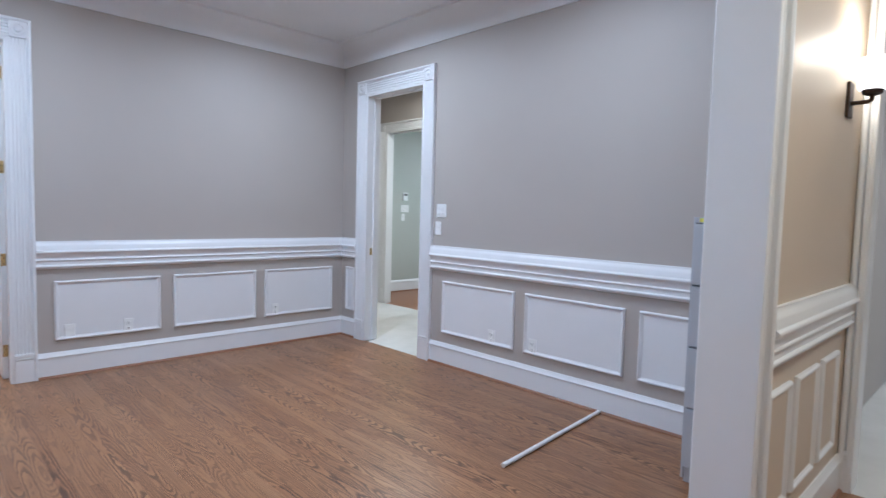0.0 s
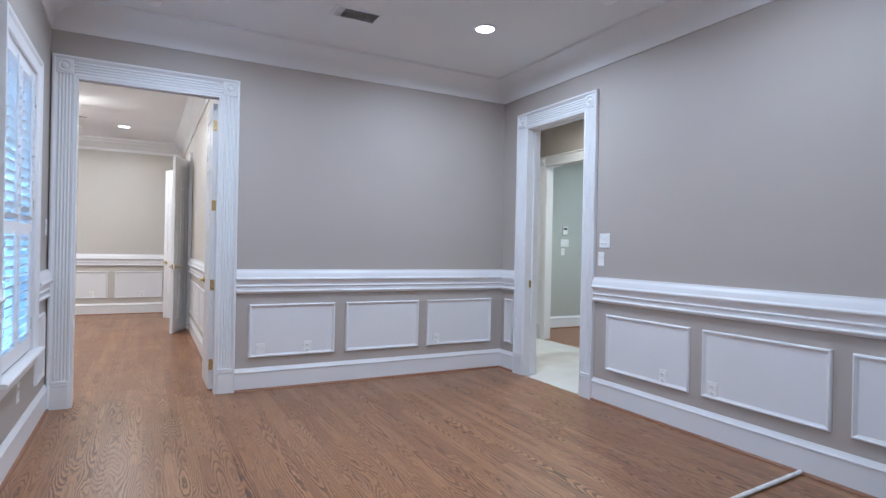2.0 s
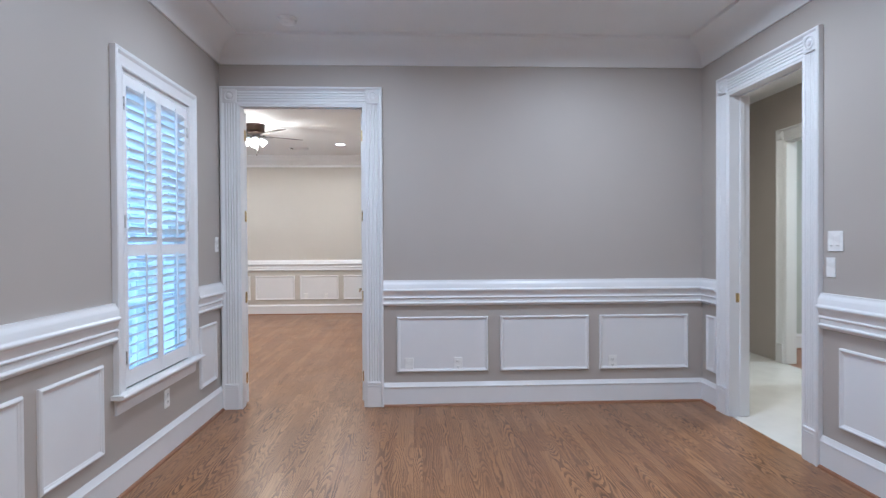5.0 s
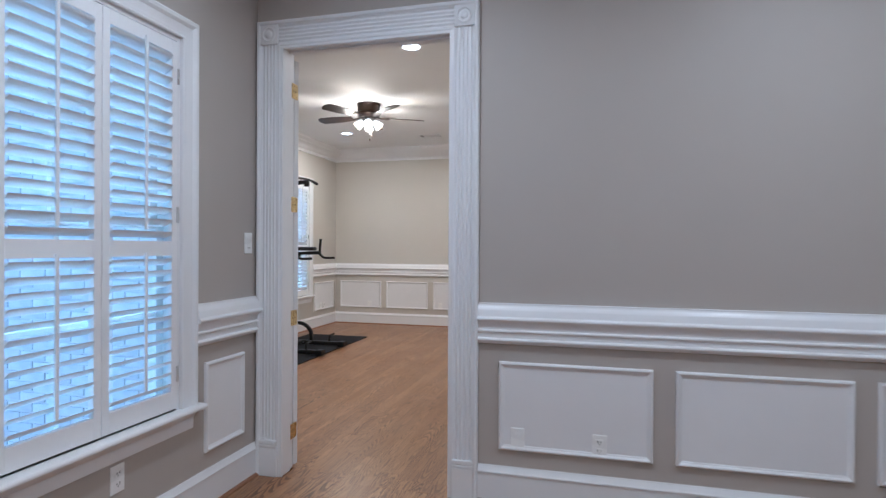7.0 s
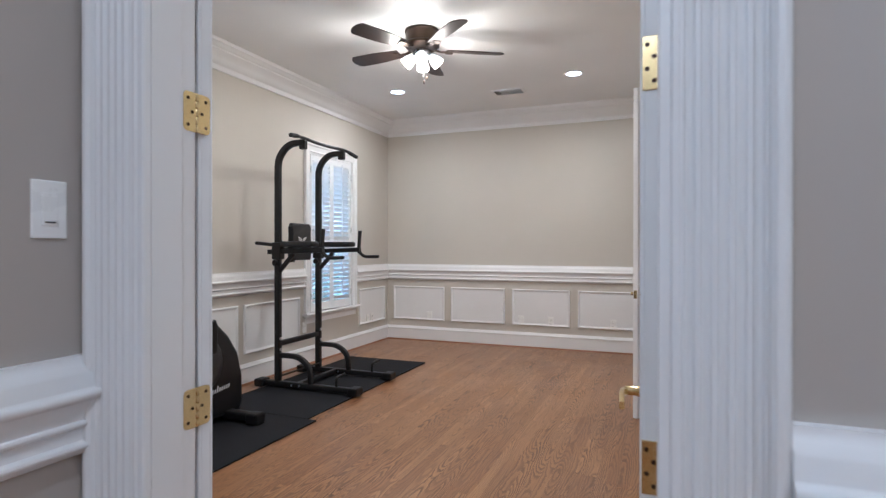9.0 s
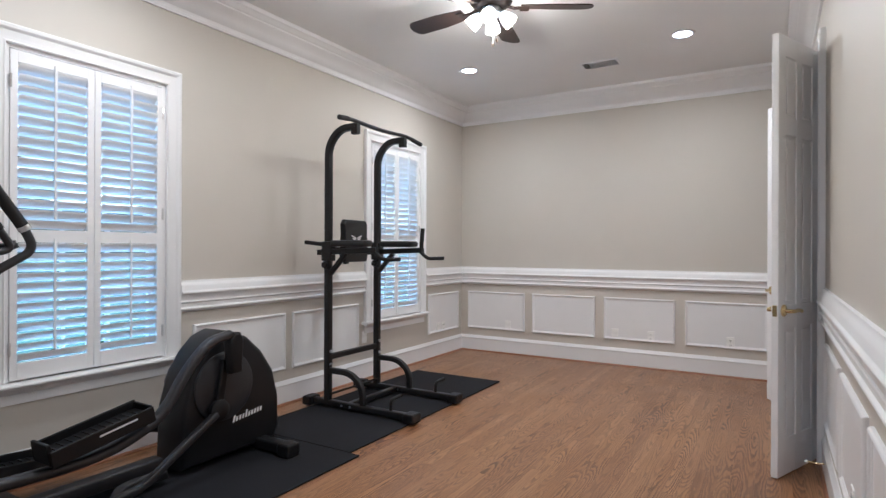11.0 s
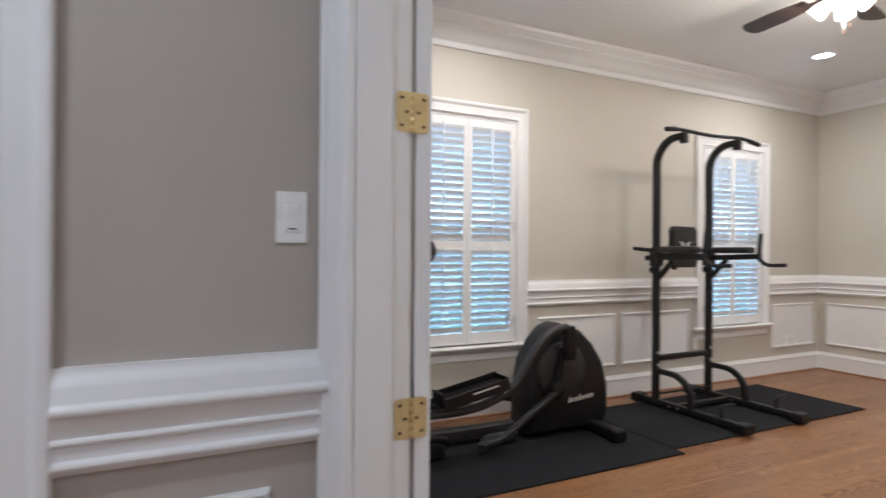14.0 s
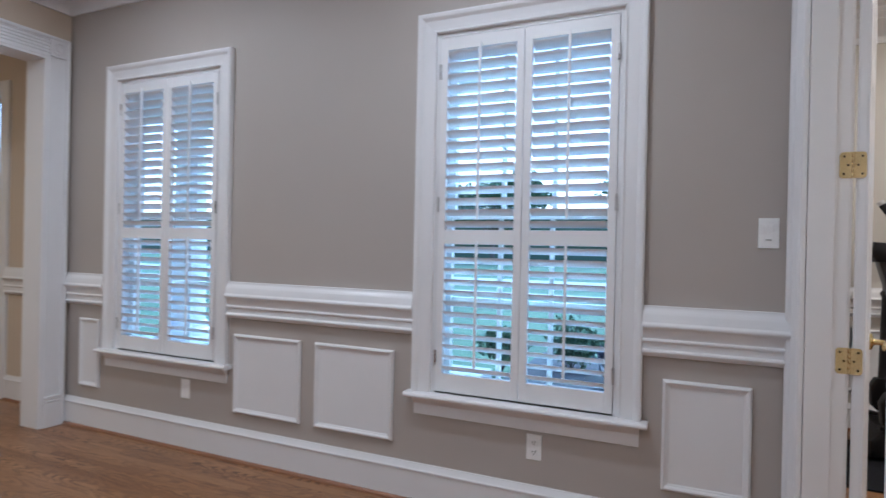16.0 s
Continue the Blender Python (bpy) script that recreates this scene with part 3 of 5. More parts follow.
for face, bases, rails, crowns, crown in SETS:
    mould_runs("baseboard", face, BASE, bases, WHITE, base_lab, "baseboard")
    mould_runs("shoe_moulding", face, SHOE, bases, OAK_SHOE, shoe_lab, "moulding")
    mould_runs("chair_rail", face, RAIL, rails, WHITE, rail_lab, "chair rail")
    mould_runs("crown_moulding", face, crown, crowns, CEILING if crown is COVE_A else WHITE, crown_lab, "crown moulding")

PANELS = [
    (A_WEST, [(0.808, 1.553), (1.653, 2.390), (2.478, 3.225)]),
    (A_NORTH, [(-4.565, -4.425), (-3.108, -2.318), (-2.218, -1.412), (-1.312, -0.52)]),
    (A_SOUTH, [(-4.513, -4.190), (-2.940, -2.464), (-2.370, -1.900), (-0.745, -0.550)]),
    (A_EAST, [(2.20, 2.68), (2.78, 3.26)]),
    (HALL_WEST, [(2.08, 2.35), (2.42, 2.74), (2.81, 3.10)]),
    (B_WEST, [(-2.905, -2.160), (-2.067, -1.338), (-1.242, -0.523), (-0.427, 0.30)]),
    (B_SOUTH, [(-10.60, -9.915), (-8.690, -7.857), (-7.780, -6.960), (-5.70, -4.95)]),
    (B_NORTH, [(-10.60, -9.80), (-8.30, -7.55), (-7.45, -6.72), (-6.62, -5.88), (-5.78, -4.98)]),
    (B_EAST, [(-2.85, -2.10), (-2.0, -1.30), (-1.20, -0.72)]),
]
for face, spans in PANELS:
    for a, b in spans:
        wall_panel(face, a, b, HALLWALL if face is HALL_WEST else WHITE)

# ---- door casings and linings ----
door_casing("door_casing", A_WEST, *DOOR1, TOP, CW, 0, "white fluted door casing with plinths and rosette corner blocks")
back = thing("door_casing", "narrow flat white door casing on the exercise room side", "door casing", kind="structure")
for lo, hi in (((JAMB1[0] - 0.075, 0, 0), (JAMB1[0] - 0.006, 0.012, TOP + 0.08)), ((JAMB1[1] + 0.004, 0, 0), (0.60, 0.012, TOP + 0.08)), ((JAMB1[0] - 0.006, 0, TOP + 0.012), (JAMB1[1] + 0.004, 0.012, TOP + 0.08))):
    part("trim_board", box(lo, hi, 0.002, B_EAST.m), WHITE, back)
door_lining(A_WEST, *JAMB1, TOP + 0.010, 0.125)
door_casing("door_casing", A_NORTH, *DOOR2, TOP, CW, 0, "white fluted door casing with plinths and rosette corner blocks")
door_lining(A_NORTH, *DOOR2, TOP, 0.14)
door_casing("door_casing", A_EAST, *OPEN_E, TOP, CW, 0, "white fluted casing round the wide opening to the hall")
door_casing("door_casing", HALL_WEST, *OPEN_E, TOP, 0.085, 0, "white fluted casing on the hall side of the opening")
door_lining(A_EAST, *OPEN_E, TOP, 0.16, False)
door_casing("door_casing", B_NORTH, *DOOR3, TOP, 0.10, 0, "white door casing round the closet doorway")
door_lining(B_NORTH, *DOOR3, TOP, 0.14)
door_casing("door_casing", PASS_N, *PASSDOOR, 2.40, 0.14, 0, "white door casing in the passage wall")
door_lining(PASS_N, *PASSDOOR, 2.40, 0.11)
door_casing("door_casing", HALL_N, *HALLDOOR, TOP, 0.062, 0, "white door casing at the end of the hall")
door_lining(HALL_N, *HALLDOOR, TOP, 0.12, False)


# ---- windows with plantation shutters ----
def window(face, centre, name, label):
    """Casing, stool, apron, frame, sashes with muntins and panes."""
    root = thing(name, label, "window", kind="structure")
    u0, u1 = centre - WIN_W / 2, centre + WIN_W / 2
    cw = 0.095
    sec = [(0, 0), (0, 0.016), (0.006, 0.020), (0.014, 0.016), (0.030, 0.017), (0.060, 0.021), (0.066, 0.026), (0.074, 0.032), (0.088, 0.034), (cw, 0.030), (cw, 0)]
    t = bmesh.new()
    rings = []
    for side_u, z, kind in ((u0, WIN_Z0, "l"), (u0, WIN_Z1, "lt"), (u1, WIN_Z1, "rt"), (u1, WIN_Z0, "r")):
        s = -1 if kind[0] == "l" else 1
        up = 1 if kind.endswith("t") else 0
        rings.append([t.verts.new(face.m @ Vector((side_u + s * a, n, z + up * a))) for a, n in sec])
    for p, q in zip(rings, rings[1:]):
        for i in range(len(sec)):
            j = (i + 1) % len(sec)
            t.faces.new((p[i], p[j], q[j], q[i]))
    t.faces.new(rings[0])
    t.faces.new(rings[-1])
    part("casing", t, WHITE, root)
    nose = [(-0.02, WIN_Z0 - 0.024), (0.056, WIN_Z0 - 0.024), *arc(0.056, WIN_Z0 - 0.012, 0.012, -90, 90, 5), (-0.02, WIN_Z0)]
    part("sill", run(bmesh.new(), face, nose, u0 - cw - 0.026, u1 + cw + 0.026), WHITE, root)
    apron = [(0, WIN_Z0 - 0.112), (0.010, WIN_Z0 - 0.112), (0.012, WIN_Z0 - 0.060), (0.020, WIN_Z0 - 0.050), (0.034, WIN_Z0 - 0.034), (0.036, WIN_Z0 - 0.024), (0, WIN_Z0 - 0.024)]
    part("apron", run(bmesh.new(), face, apron, u0 - cw + 0.008, u1 + cw - 0.008), WHITE, root)
    t = bmesh.new()
    for lo, hi in (((u0, -0.155, WIN_Z0), (u0 + 0.020, 0.0, WIN_Z1)), ((u1 - 0.020, -0.155, WIN_Z0), (u1, 0.0, WIN_Z1)),
                   ((u0 + 0.020, -0.155, WIN_Z1 - 0.020), (u1 - 0.020, 0.0, WIN_Z1)), ((u0 + 0.020, -0.19, WIN_Z0 - 0.01), (u1 - 0.020, -0.02, WIN_Z0 + 0.012))):
        add_box(t, lo, hi, 0, face.m)
    part("window_frame", t, WHITE, root)
    zm = (WIN_Z0 + WIN_Z1) / 2
    for nm, z0, z1, n in (("lower_sash", WIN_Z0 + 0.012, zm + 0.02, -0.105), ("upper_sash", zm - 0.02, WIN_Z1 - 0.020, -0.140)):
        a, b, rail = u0 + 0.020, u1 - 0.020, 0.045
        t = bmesh.new()
        for lo, hi in (((a, n, z0), (a + rail, n + 0.034, z1)), ((b - rail, n, z0), (b, n + 0.034, z1)), ((a + rail, n, z0), (b - rail, n + 0.034, z0 + rail)), ((a + rail, n, z1 - rail), (b - rail, n + 0.034, z1))):
            add_box(t, lo, hi, 0.002, face.m)
        sash = part(nm, t, WHITE, root)
        cols, rows = 3, 2
        wa_, wz = (b - a - 2 * rail) / cols, (z1 - z0 - 2 * rail) / rows
        t = bmesh.new()
        for i in range(1, cols):
            add_box(t, (a + rail + wa_ * i - 0.010, n + 0.004, z0 + rail), (a + rail + wa_ * i + 0.010, n + 0.030, z1 - rail), 0.002, face.m)
        for i in range(1, rows):
            for c in range(cols):
                add_box(t, (a + rail + wa_ * c + 0.010 * (c > 0), n + 0.004, z0 + rail + wz * i - 0.010), (a + rail + wa_ * (c + 1) - 0.010 * (c < cols - 1), n + 0.030, z0 + rail + wz * i + 0.010), 0.002, face.m)
        part("muntins", t, WHITE, sash)
        for i in range(cols):
            for k in range(rows):
                p = part("pane", box((a + rail + wa_ * i + 0.008, n + 0.014, z0 + rail + wz * k + 0.008), (a + rail + wa_ * (i + 1) - 0.008, n + 0.019, z0 + rail + wz * (k + 1) - 0.008), 0, face.m), GLASS, sash)
                p.visible_shadow = False
    return root


def louvre_mesh(width):
    sec = [(-0.0305, 0.0), (-0.022, 0.0036), (-0.010, 0.0052), (0.010, 0.0052), (0.022, 0.0036), (0.0305, 0.0), (0.022, -0.0036), (0.010, -0.0052), (-0.010, -0.0052), (-0.022, -0.0036)]
    return tube([(-width / 2, 0, 0), (width / 2, 0, 0)], [(a, b) for a, b in sec])


LOUVRE_W = 0.335
_lm = bpy.data.meshes.new("louver")
_b = louvre_mesh(LOUVRE_W)
bmesh.ops.recalc_face_normals(_b, faces=_b.faces[:])
_b.to_mesh(_lm)
_b.free()
_lm.materials.append(LOUVRE)


def shutter(face, u0, u1, hinge_left, tilt, group):
    """One shutter leaf: stiles, rails, louvers, tilt rods and hinges. The leaf's middle depth is at n = -0.008."""
    root = thing("shutter_leaf", "white painted plantation shutter leaf with tilted louvers", "shutter", group=group)
    z0, z1 = WIN_Z0 + 0.010, WIN_Z1 - 0.026
    lo0, lo1, hi0, hi1 = 0.640, 1.262, 1.330, 2.190
    mid = (u0 + u1) / 2
    s0, s1 = mid - LOUVRE_W / 2 - 0.003, mid + LOUVRE_W / 2 + 0.003
    n0, n1 = -0.022, 0.006
    for a, b in ((u0, s0), (s1, u1)):
        part("stile", box((a, n0, z0), (b, n1, z1), 0.002, face.m), LOUVRE, root)
    for a, b in ((z0, lo0), (lo1, hi0), (hi1, z1)):
        part("rail", box((s0, n0, a), (s1, n1, b), 0.0015, face.m), LOUVRE, root)
    for a, b, off in ((lo0, lo1, 0), (hi0, hi1, 1)):
        count = round((b - a) / 0.0535)
        pitch = (b - a) / count
        for i in range(count):
            ob = new("louver", _lm)
            ob.parent = root
            wob = random.uniform(-1.5, 1.5)
            ob.matrix_basis = face.m @ Matrix.Translation((mid, -0.008, a + pitch * (i + 0.5))) @ Matrix.Rotation(radians(tilt + wob), 4, "X")
        reach = 0.0305 * math.cos(radians(tilt)) - 0.004
        lift = 0.0305 * math.sin(radians(tilt))
        t = box((mid - 0.006, reach - 0.008 + 0.004, a + 0.03 + lift), (mid + 0.006, reach - 0.008 + 0.015, b - 0.02 + lift + 0.02), 0.002, face.m)
        part("tilt_rod", t, LOUVRE, root)
    hu = u0 if hinge_left else u1
    for z in (z0 + 0.16, (z0 + z1) / 2 + 0.05, z1 - 0.16):
        part("hinge", box((hu - 0.006, n1 - 0.001, z - 0.036), (hu + 0.006, n1 + 0.007, z + 0.036), 0.002, face.m), CHROME, root, "small metal hinge")
    return root


n_win = 0
for face, centres, where in ((A_SOUTH, WIN_A, "front room"), (B_SOUTH, WIN_B, "exercise room")):
    for c in centres:
        n_win += 1
        window(face, c, "window_%d" % n_win, "white sash window with moulded casing, stool and apron in the " + where)
        for a, b, left in ((c - WIN_W / 2 + 0.022, c - 0.0015, True), (c + 0.0015, c + WIN_W / 2 - 0.022, False)):
            shutter(face, a, b, left, 30 if where == "front room" else 50, "shutters of one window")


# ---- outdoors ----
def foliage(name, dark, light):
    mat, nt, bsdf = node_material(name)
    rnd = nt.nodes.new("ShaderNodeNewGeometry").outputs["Random Per Island"]
    link(nt, ramp(nt, rnd, [(0.0, dark), (1.0, light)]), bsdf.inputs["Base Color"])
    bsdf.inputs["Roughness"].default_value = 0.55
    return mat


GRASS = paint("lawn", (0.105, 0.150, 0.085), 0.9, 0.3, 60, 0.8, 0.6, 0.02)
ROAD = paint("pale_concrete", (0.42, 0.42, 0.41), 0.85, 0.08, 60, 0.3, 1.5, 0.004)
MULCH = paint("dark_mulch", (0.085, 0.075, 0.08), 0.95, 0.35, 30, 0.9, 3.0, 0.02)
BARK = paint("grey_bark", (0.10, 0.085, 0.07), 0.9, 0.3, 25, 0.9, 4.0, 0.02)
PAVER = paint("porch_paver", (0.20, 0.16, 0.155), 0.8, 0.25, 60, 0.4, 5.0, 0.003)
LEAF = foliage("oak_leaves", (0.035, 0.07, 0.030), (0.10, 0.16, 0.075))
HEDGE = foliage("hedge_leaves", (0.05, 0.09, 0.05), (0.14, 0.20, 0.10))
PURPLE = foliage("dark_shrub_leaves", (0.06, 0.055, 0.075), (0.16, 0.14, 0.17))

structure("ground", box((-600, -900, -1.0), (600, 600, -0.32)), GRASS, "mown green lawn reaching the horizon", "ground")
structure("road", box((-500, -26, -0.32), (500, -20, -0.30)), ROAD, "pale concrete street beyond the lawn", "road")
structure("pavement", box((-500, -17.5, -0.32), (500, -16.2, -0.295)), ROAD, "pale concrete footpath across the lawn", "pavement")
structure("porch_floor", box((-2.35, -3.9, -0.32), (2.6, -0.76, -0.05), 0.01), ROAD, "pale concrete porch floor", "porch")
structure("planting_bed", box((-4.64, -6.2, -0.32), (-2.36, -0.76, -0.24)), MULCH, "dark mulched planting bed beside the porch", "planting bed")
structure("front_bed", box((-14.0, -6.2, -0.32), (-4.66, -3.2, -0.24)), MULCH, "dark mulched planting bed in front of the house", "planting bed")
structure("porch_roof", box((-2.2, -3.95, 2.99), (2.8, -0.76, 3.08)), WHITE, "white painted porch soffit", "roof")
# The roof deck is unseen, added to keep sky light out of the rooms.
structure("roof", add_box(box((-11.2, -1.0, 3.085), (3.7, 7.8, 3.30)), (-11.2, -3.4, 3.085), (-4.5, -1.0, 3.30)), ROAD, "unseen flat deck added to shut sky light out of the house", "roof")


def porch_column(x, y):
    root = thing("porch_column", "white painted round porch column with a flared base", "column", pose(x, y, -0.05), "porch columns")
    part("plinth", box((-0.29, -0.29, 0), (0.29, 0.29, 0.10), 0.008), WHITE, root)
    part("base", lathe([(0.28, 0.10), (0.285, 0.13), (0.27, 0.17), (0.235, 0.19), (0.23, 0.22), (0.245, 0.245), (0.235, 0.27), (0.212, 0.29)], 40), WHITE, root, "", True)
    part("shaft", lathe([(0.205, 0.28), (0.205, 1.2), (0.175, 2.78)], 40), WHITE, root, "", True)
    part("capital", add_box(lathe([(0.178, 2.78), (0.20, 2.80), (0.23, 2.86), (0.24, 2.90)], 40), (-0.27, -0.27, 2.90), (0.27, 0.27, 3.04), 0.006), WHITE, root, "", False)
    return root


for cx in (-1.45, 1.7):
    porch_column(cx, -3.5)

# painted brick on the outer face of the exercise room's wall
BRICK = paint("white_painted_brick", (0.80, 0.81, 0.82), 0.6, 0.10, 90, 0.6, 5.0, 0.003)
brick_wall = structure("outer_wall", box((-4.648, -3.16, -0.32), (-4.636, -0.77, 2.98)), BRICK, "white painted brick outer wall of the house", "wall")
bm = box((-0.0075, -0.0985, -0.0285), (0.0075, 0.0985, 0.0285), 0.003)
bmesh.ops.recalc_face_normals(bm, faces=bm.faces[:])
brick_mesh = bpy.data.meshes.new("brick")
bm.to_mesh(brick_mesh)
bm.free()
brick_mesh.materials.append(BRICK)
brick_rnd = random.Random(11)
placed = 0
rest = bmesh.new()
for row in range(49):
    z = -0.28 + row * 0.067
    for col in range(12):
        y = -0.88 - col * 0.2075 - (0.104 if row % 2 else 0.0)
        if y < -3.06:
            continue
        m = pose(-4.632 + brick_rnd.uniform(-0.0012, 0.0012), y, z, 0, brick_rnd.uniform(-0.6, 0.6), 0)
        if placed < 300 and 0.2 < z < 2.4 and y > -2.95:
            ob = new("brick", brick_mesh)
            ob.parent = brick_wall
            ob.matrix_basis = m
            placed += 1
        else:
            add_box(rest, (-0.0075, -0.0985, -0.0285), (0.0075, 0.0985, 0.0285), 0, m)
ob = part("bricks", rest, BRICK, brick_wall)
ob["kind"] = "stuff"


def leaf_cloud(rnd, blobs, count, size):
    """Many small bent leaves scattered in lumpy masses."""
    verts, faces = [], []
    for _ in range(count):
        c, r = rnd.choice(blobs)
        d = Vector((rnd.gauss(0, 1), rnd.gauss(0, 1), rnd.gauss(0, 1))).normalized() * r * rnd.uniform(0.55, 1.08)
        p = Vector(c) + Vector((d.x, d.y, d.z * 0.8))
        s = size * rnd.uniform(0.6, 1.4)
        q = Euler((rnd.uniform(0, 6.3), rnd.uniform(0, 6.3), rnd.uniform(0, 6.3))).to_matrix()
        n = len(verts)
        for v in ((-0.5, 0, 0), (0, 0.28, 0.08), (0.5, 0, 0), (0, -0.28, 0.08)):
            verts.append(p + q @ Vector(v) * s)
        faces += [(n, n + 1, n + 2), (n, n + 2, n + 3)]
    me = bpy.data.meshes.new("leaves")
    me.from_pydata(verts, [], faces)
    return me


def tree(x, y, height, spread, seed, leaves=9000):
    rnd = random.Random(seed)
    root = thing("tree", "broad leafy street tree with a grey trunk", "tree", pose(x, y, -0.32), "trees along the street")
    t = bmesh.new()
    fork = height * 0.34
    add_tube(t, [(0, 0, 0), (0.05, 0.02, fork * 0.5), (0.0, 0.0, fork)], circle(height * 0.03, 10))
    blobs = []
    for i in range(7):
        a = i * 0.9 + rnd.uniform(-0.3, 0.3)
        r = spread * rnd.uniform(0.45, 0.85)
        tip = Vector((math.cos(a) * r, math.sin(a) * r, height * rnd.uniform(0.55, 0.85)))
        m, d = between((0, 0, fork * 0.95), tip)
        add_lathe(t, [(height * 0.016, 0), (height * 0.010, d * 0.6), (height * 0.004, d)], 7, m)
        for _ in range(4):
            blobs.append((tip + Vector((rnd.uniform(-1, 1), rnd.uniform(-1, 1), rnd.uniform(-0.7, 0.7))) * spread * 0.28, spread * rnd.uniform(0.16, 0.32)))
    part("trunk", t, BARK, root)
    me = leaf_cloud(rnd, blobs, leaves, 0.42)
    me.materials.append(LEAF)
    ob = new("crown", me)
    ob.parent = root
    return root


def shrub(x, y, r, seed, mat, label):
    rnd = random.Random(seed)
    root = thing("shrub", label, "shrub", pose(x, y, -0.28), "shrubs in the bed")
    t = bmesh.new()
    for i in range(6):
        a = i * 1.05
        add_rod(t, (0, 0, -0.02), (math.cos(a) * r * 0.5, math.sin(a) * r * 0.5, r * 0.9), 0.010, 0.004, 6)
    part("stems", t, BARK, root)
    blobs = [((rnd.uniform(-0.4, 0.4) * r, rnd.uniform(-0.4, 0.4) * r, r * rnd.uniform(0.6, 1.0)), r * rnd.uniform(0.4, 0.62)) for _ in range(7)]
    me = leaf_cloud(rnd, blobs, 1300, 0.075)
    me.materials.append(mat)
    ob = new("foliage", me)
    ob.parent = root
    return root


for i, (x, y, h, s) in enumerate(((-8.5, -24.0, 5.2, 2.7), (-20.0, -46, 9, 5.0), (-2.0, -56, 9.5, 5.5), (14.0, -52, 9, 5.5), (30, -58, 10, 6.0), (-42, -52, 10, 6.0), (50, -60, 11, 6.5), (-62, -58, 11, 6.5), (19, -34, 6.0, 3.2))):
    tree(x, y, h, s, 40 + i)
for i in range(13):
    x = -11.5 + i * 0.78
    shrub(x, -4.9 + 0.3 * math.sin(i * 2.1), 0.42 + 0.06 * math.sin(i * 1.3), 90 + i, PURPLE if i % 3 == 1 else HEDGE,
          "dark purple-leaved shrub in the planting bed" if i % 3 == 1 else "low clipped green shrub in the planting bed")
bm = bmesh.new()
add_box(bm, (-140, -92, -0.32), (140, -82, 3.4))
add_prism(bm, [(-142, 3.4), (142, 3.4), (120, 6.5), (-120, 6.5)], -93, -81)
structure("backdrop", bm, foliage("far_woods", (0.06, 0.10, 0.06), (0.06, 0.10, 0.06)), "dark line of woods beyond the street", "backdrop")


# ---- doors ----
def lever(root, m, flip):
    """A brass lever on its round rose, both on the local +y face; the lever points along x."""
    t = lathe([(0.033, 0), (0.033, 0.004), (0.028, 0.009), (0.014, 0.013), (0.011, 0.020), (0.011, 0.045), (0, 0.047)], 22, m @ Matrix.Rotation(radians(-90), 4, "X"))
    h = part("rose", t, BRASS, root, "round brass rose", True)
    pts = rounded([(0, 0.042, 0), (flip * 0.02, 0.050, 0.0), (flip * 0.070, 0.050, 0.004), (flip * 0.118, 0.046, -0.006)], 0.02, 4)
    t = tube(pts, squircle(0.012, 0.020, 0.005))
    bmesh.ops.transform(t, matrix=m, verts=t.verts[:])
    part("lever", t, BRASS, root, "polished brass lever handle", True)


def panel_door(name, width, height, hinge, angle, label, knob=True, hinge_faces=True):
    """A six-panel leaf hung at hinge; local x runs from hinge to free edge, y is the thickness. angle: degrees about z."""
    root = thing(name, label, "door", pose(hinge[0], hinge[1], 0.008, 0, 0, angle), "", "structure")
    th = 0.036
    part("body", box((0, -0.010, 0), (width, 0.010, height), 0, None), WHITE, root)
    st = 0.085 if width < 0.6 else 0.11
    rails = [(0, 0.20), (0.80, 0.93), (1.86, 1.96), (height - 0.11, height)]
    mid = width / 2
    t = bmesh.new()
    for s in (-1, 1):
        y0, y1 = sorted((s * 0.0095, s * th / 2))
        for a, b in ((0, st), (width - st, width), (mid - 0.035, mid + 0.035)):
            add_box(t, (a, y0, 0), (b, y1, height), 0.0025)
        for a, b in rails:
            for p, q in ((st, mid - 0.035), (mid + 0.035, width - st)):
                add_box(t, (p - 0.002, y0, a), (q + 0.002, y1 - s * 0.0005 if s > 0 else y1, b), 0.0025)
    part("stiles_and_rails", t, WHITE, root)
    for s in (-1, 1):
        for (a, b), (c, d) in zip(rails, rails[1:]):
            for p, q in ((st, mid - 0.035), (mid + 0.035, width - st)):
                if q - p > 0.05:
                    y0, y1 = sorted((s * 0.009, s * 0.0155))
                    part("panel", box((p + 0.018, y0, b + 0.018), (q - 0.018, y1, c - 0.018), 0.005), WHITE, root)
    if knob:
        for s in (1, -1):
            m = Matrix.Translation((width - 0.062, s * th / 2, 0.90))
            if s < 0:
                m = m @ Matrix.Rotation(radians(180), 4, "Z")
            lever(root, m, -s)
        part("latch_plate", box((width - 0.001, -0.012, 0.87), (width + 0.0015, 0.012, 0.93), 0.0005), BRASS, root, "brass latch plate")
    return root


HINGE_Z = (0.215, 0.885, 1.555, 2.225)


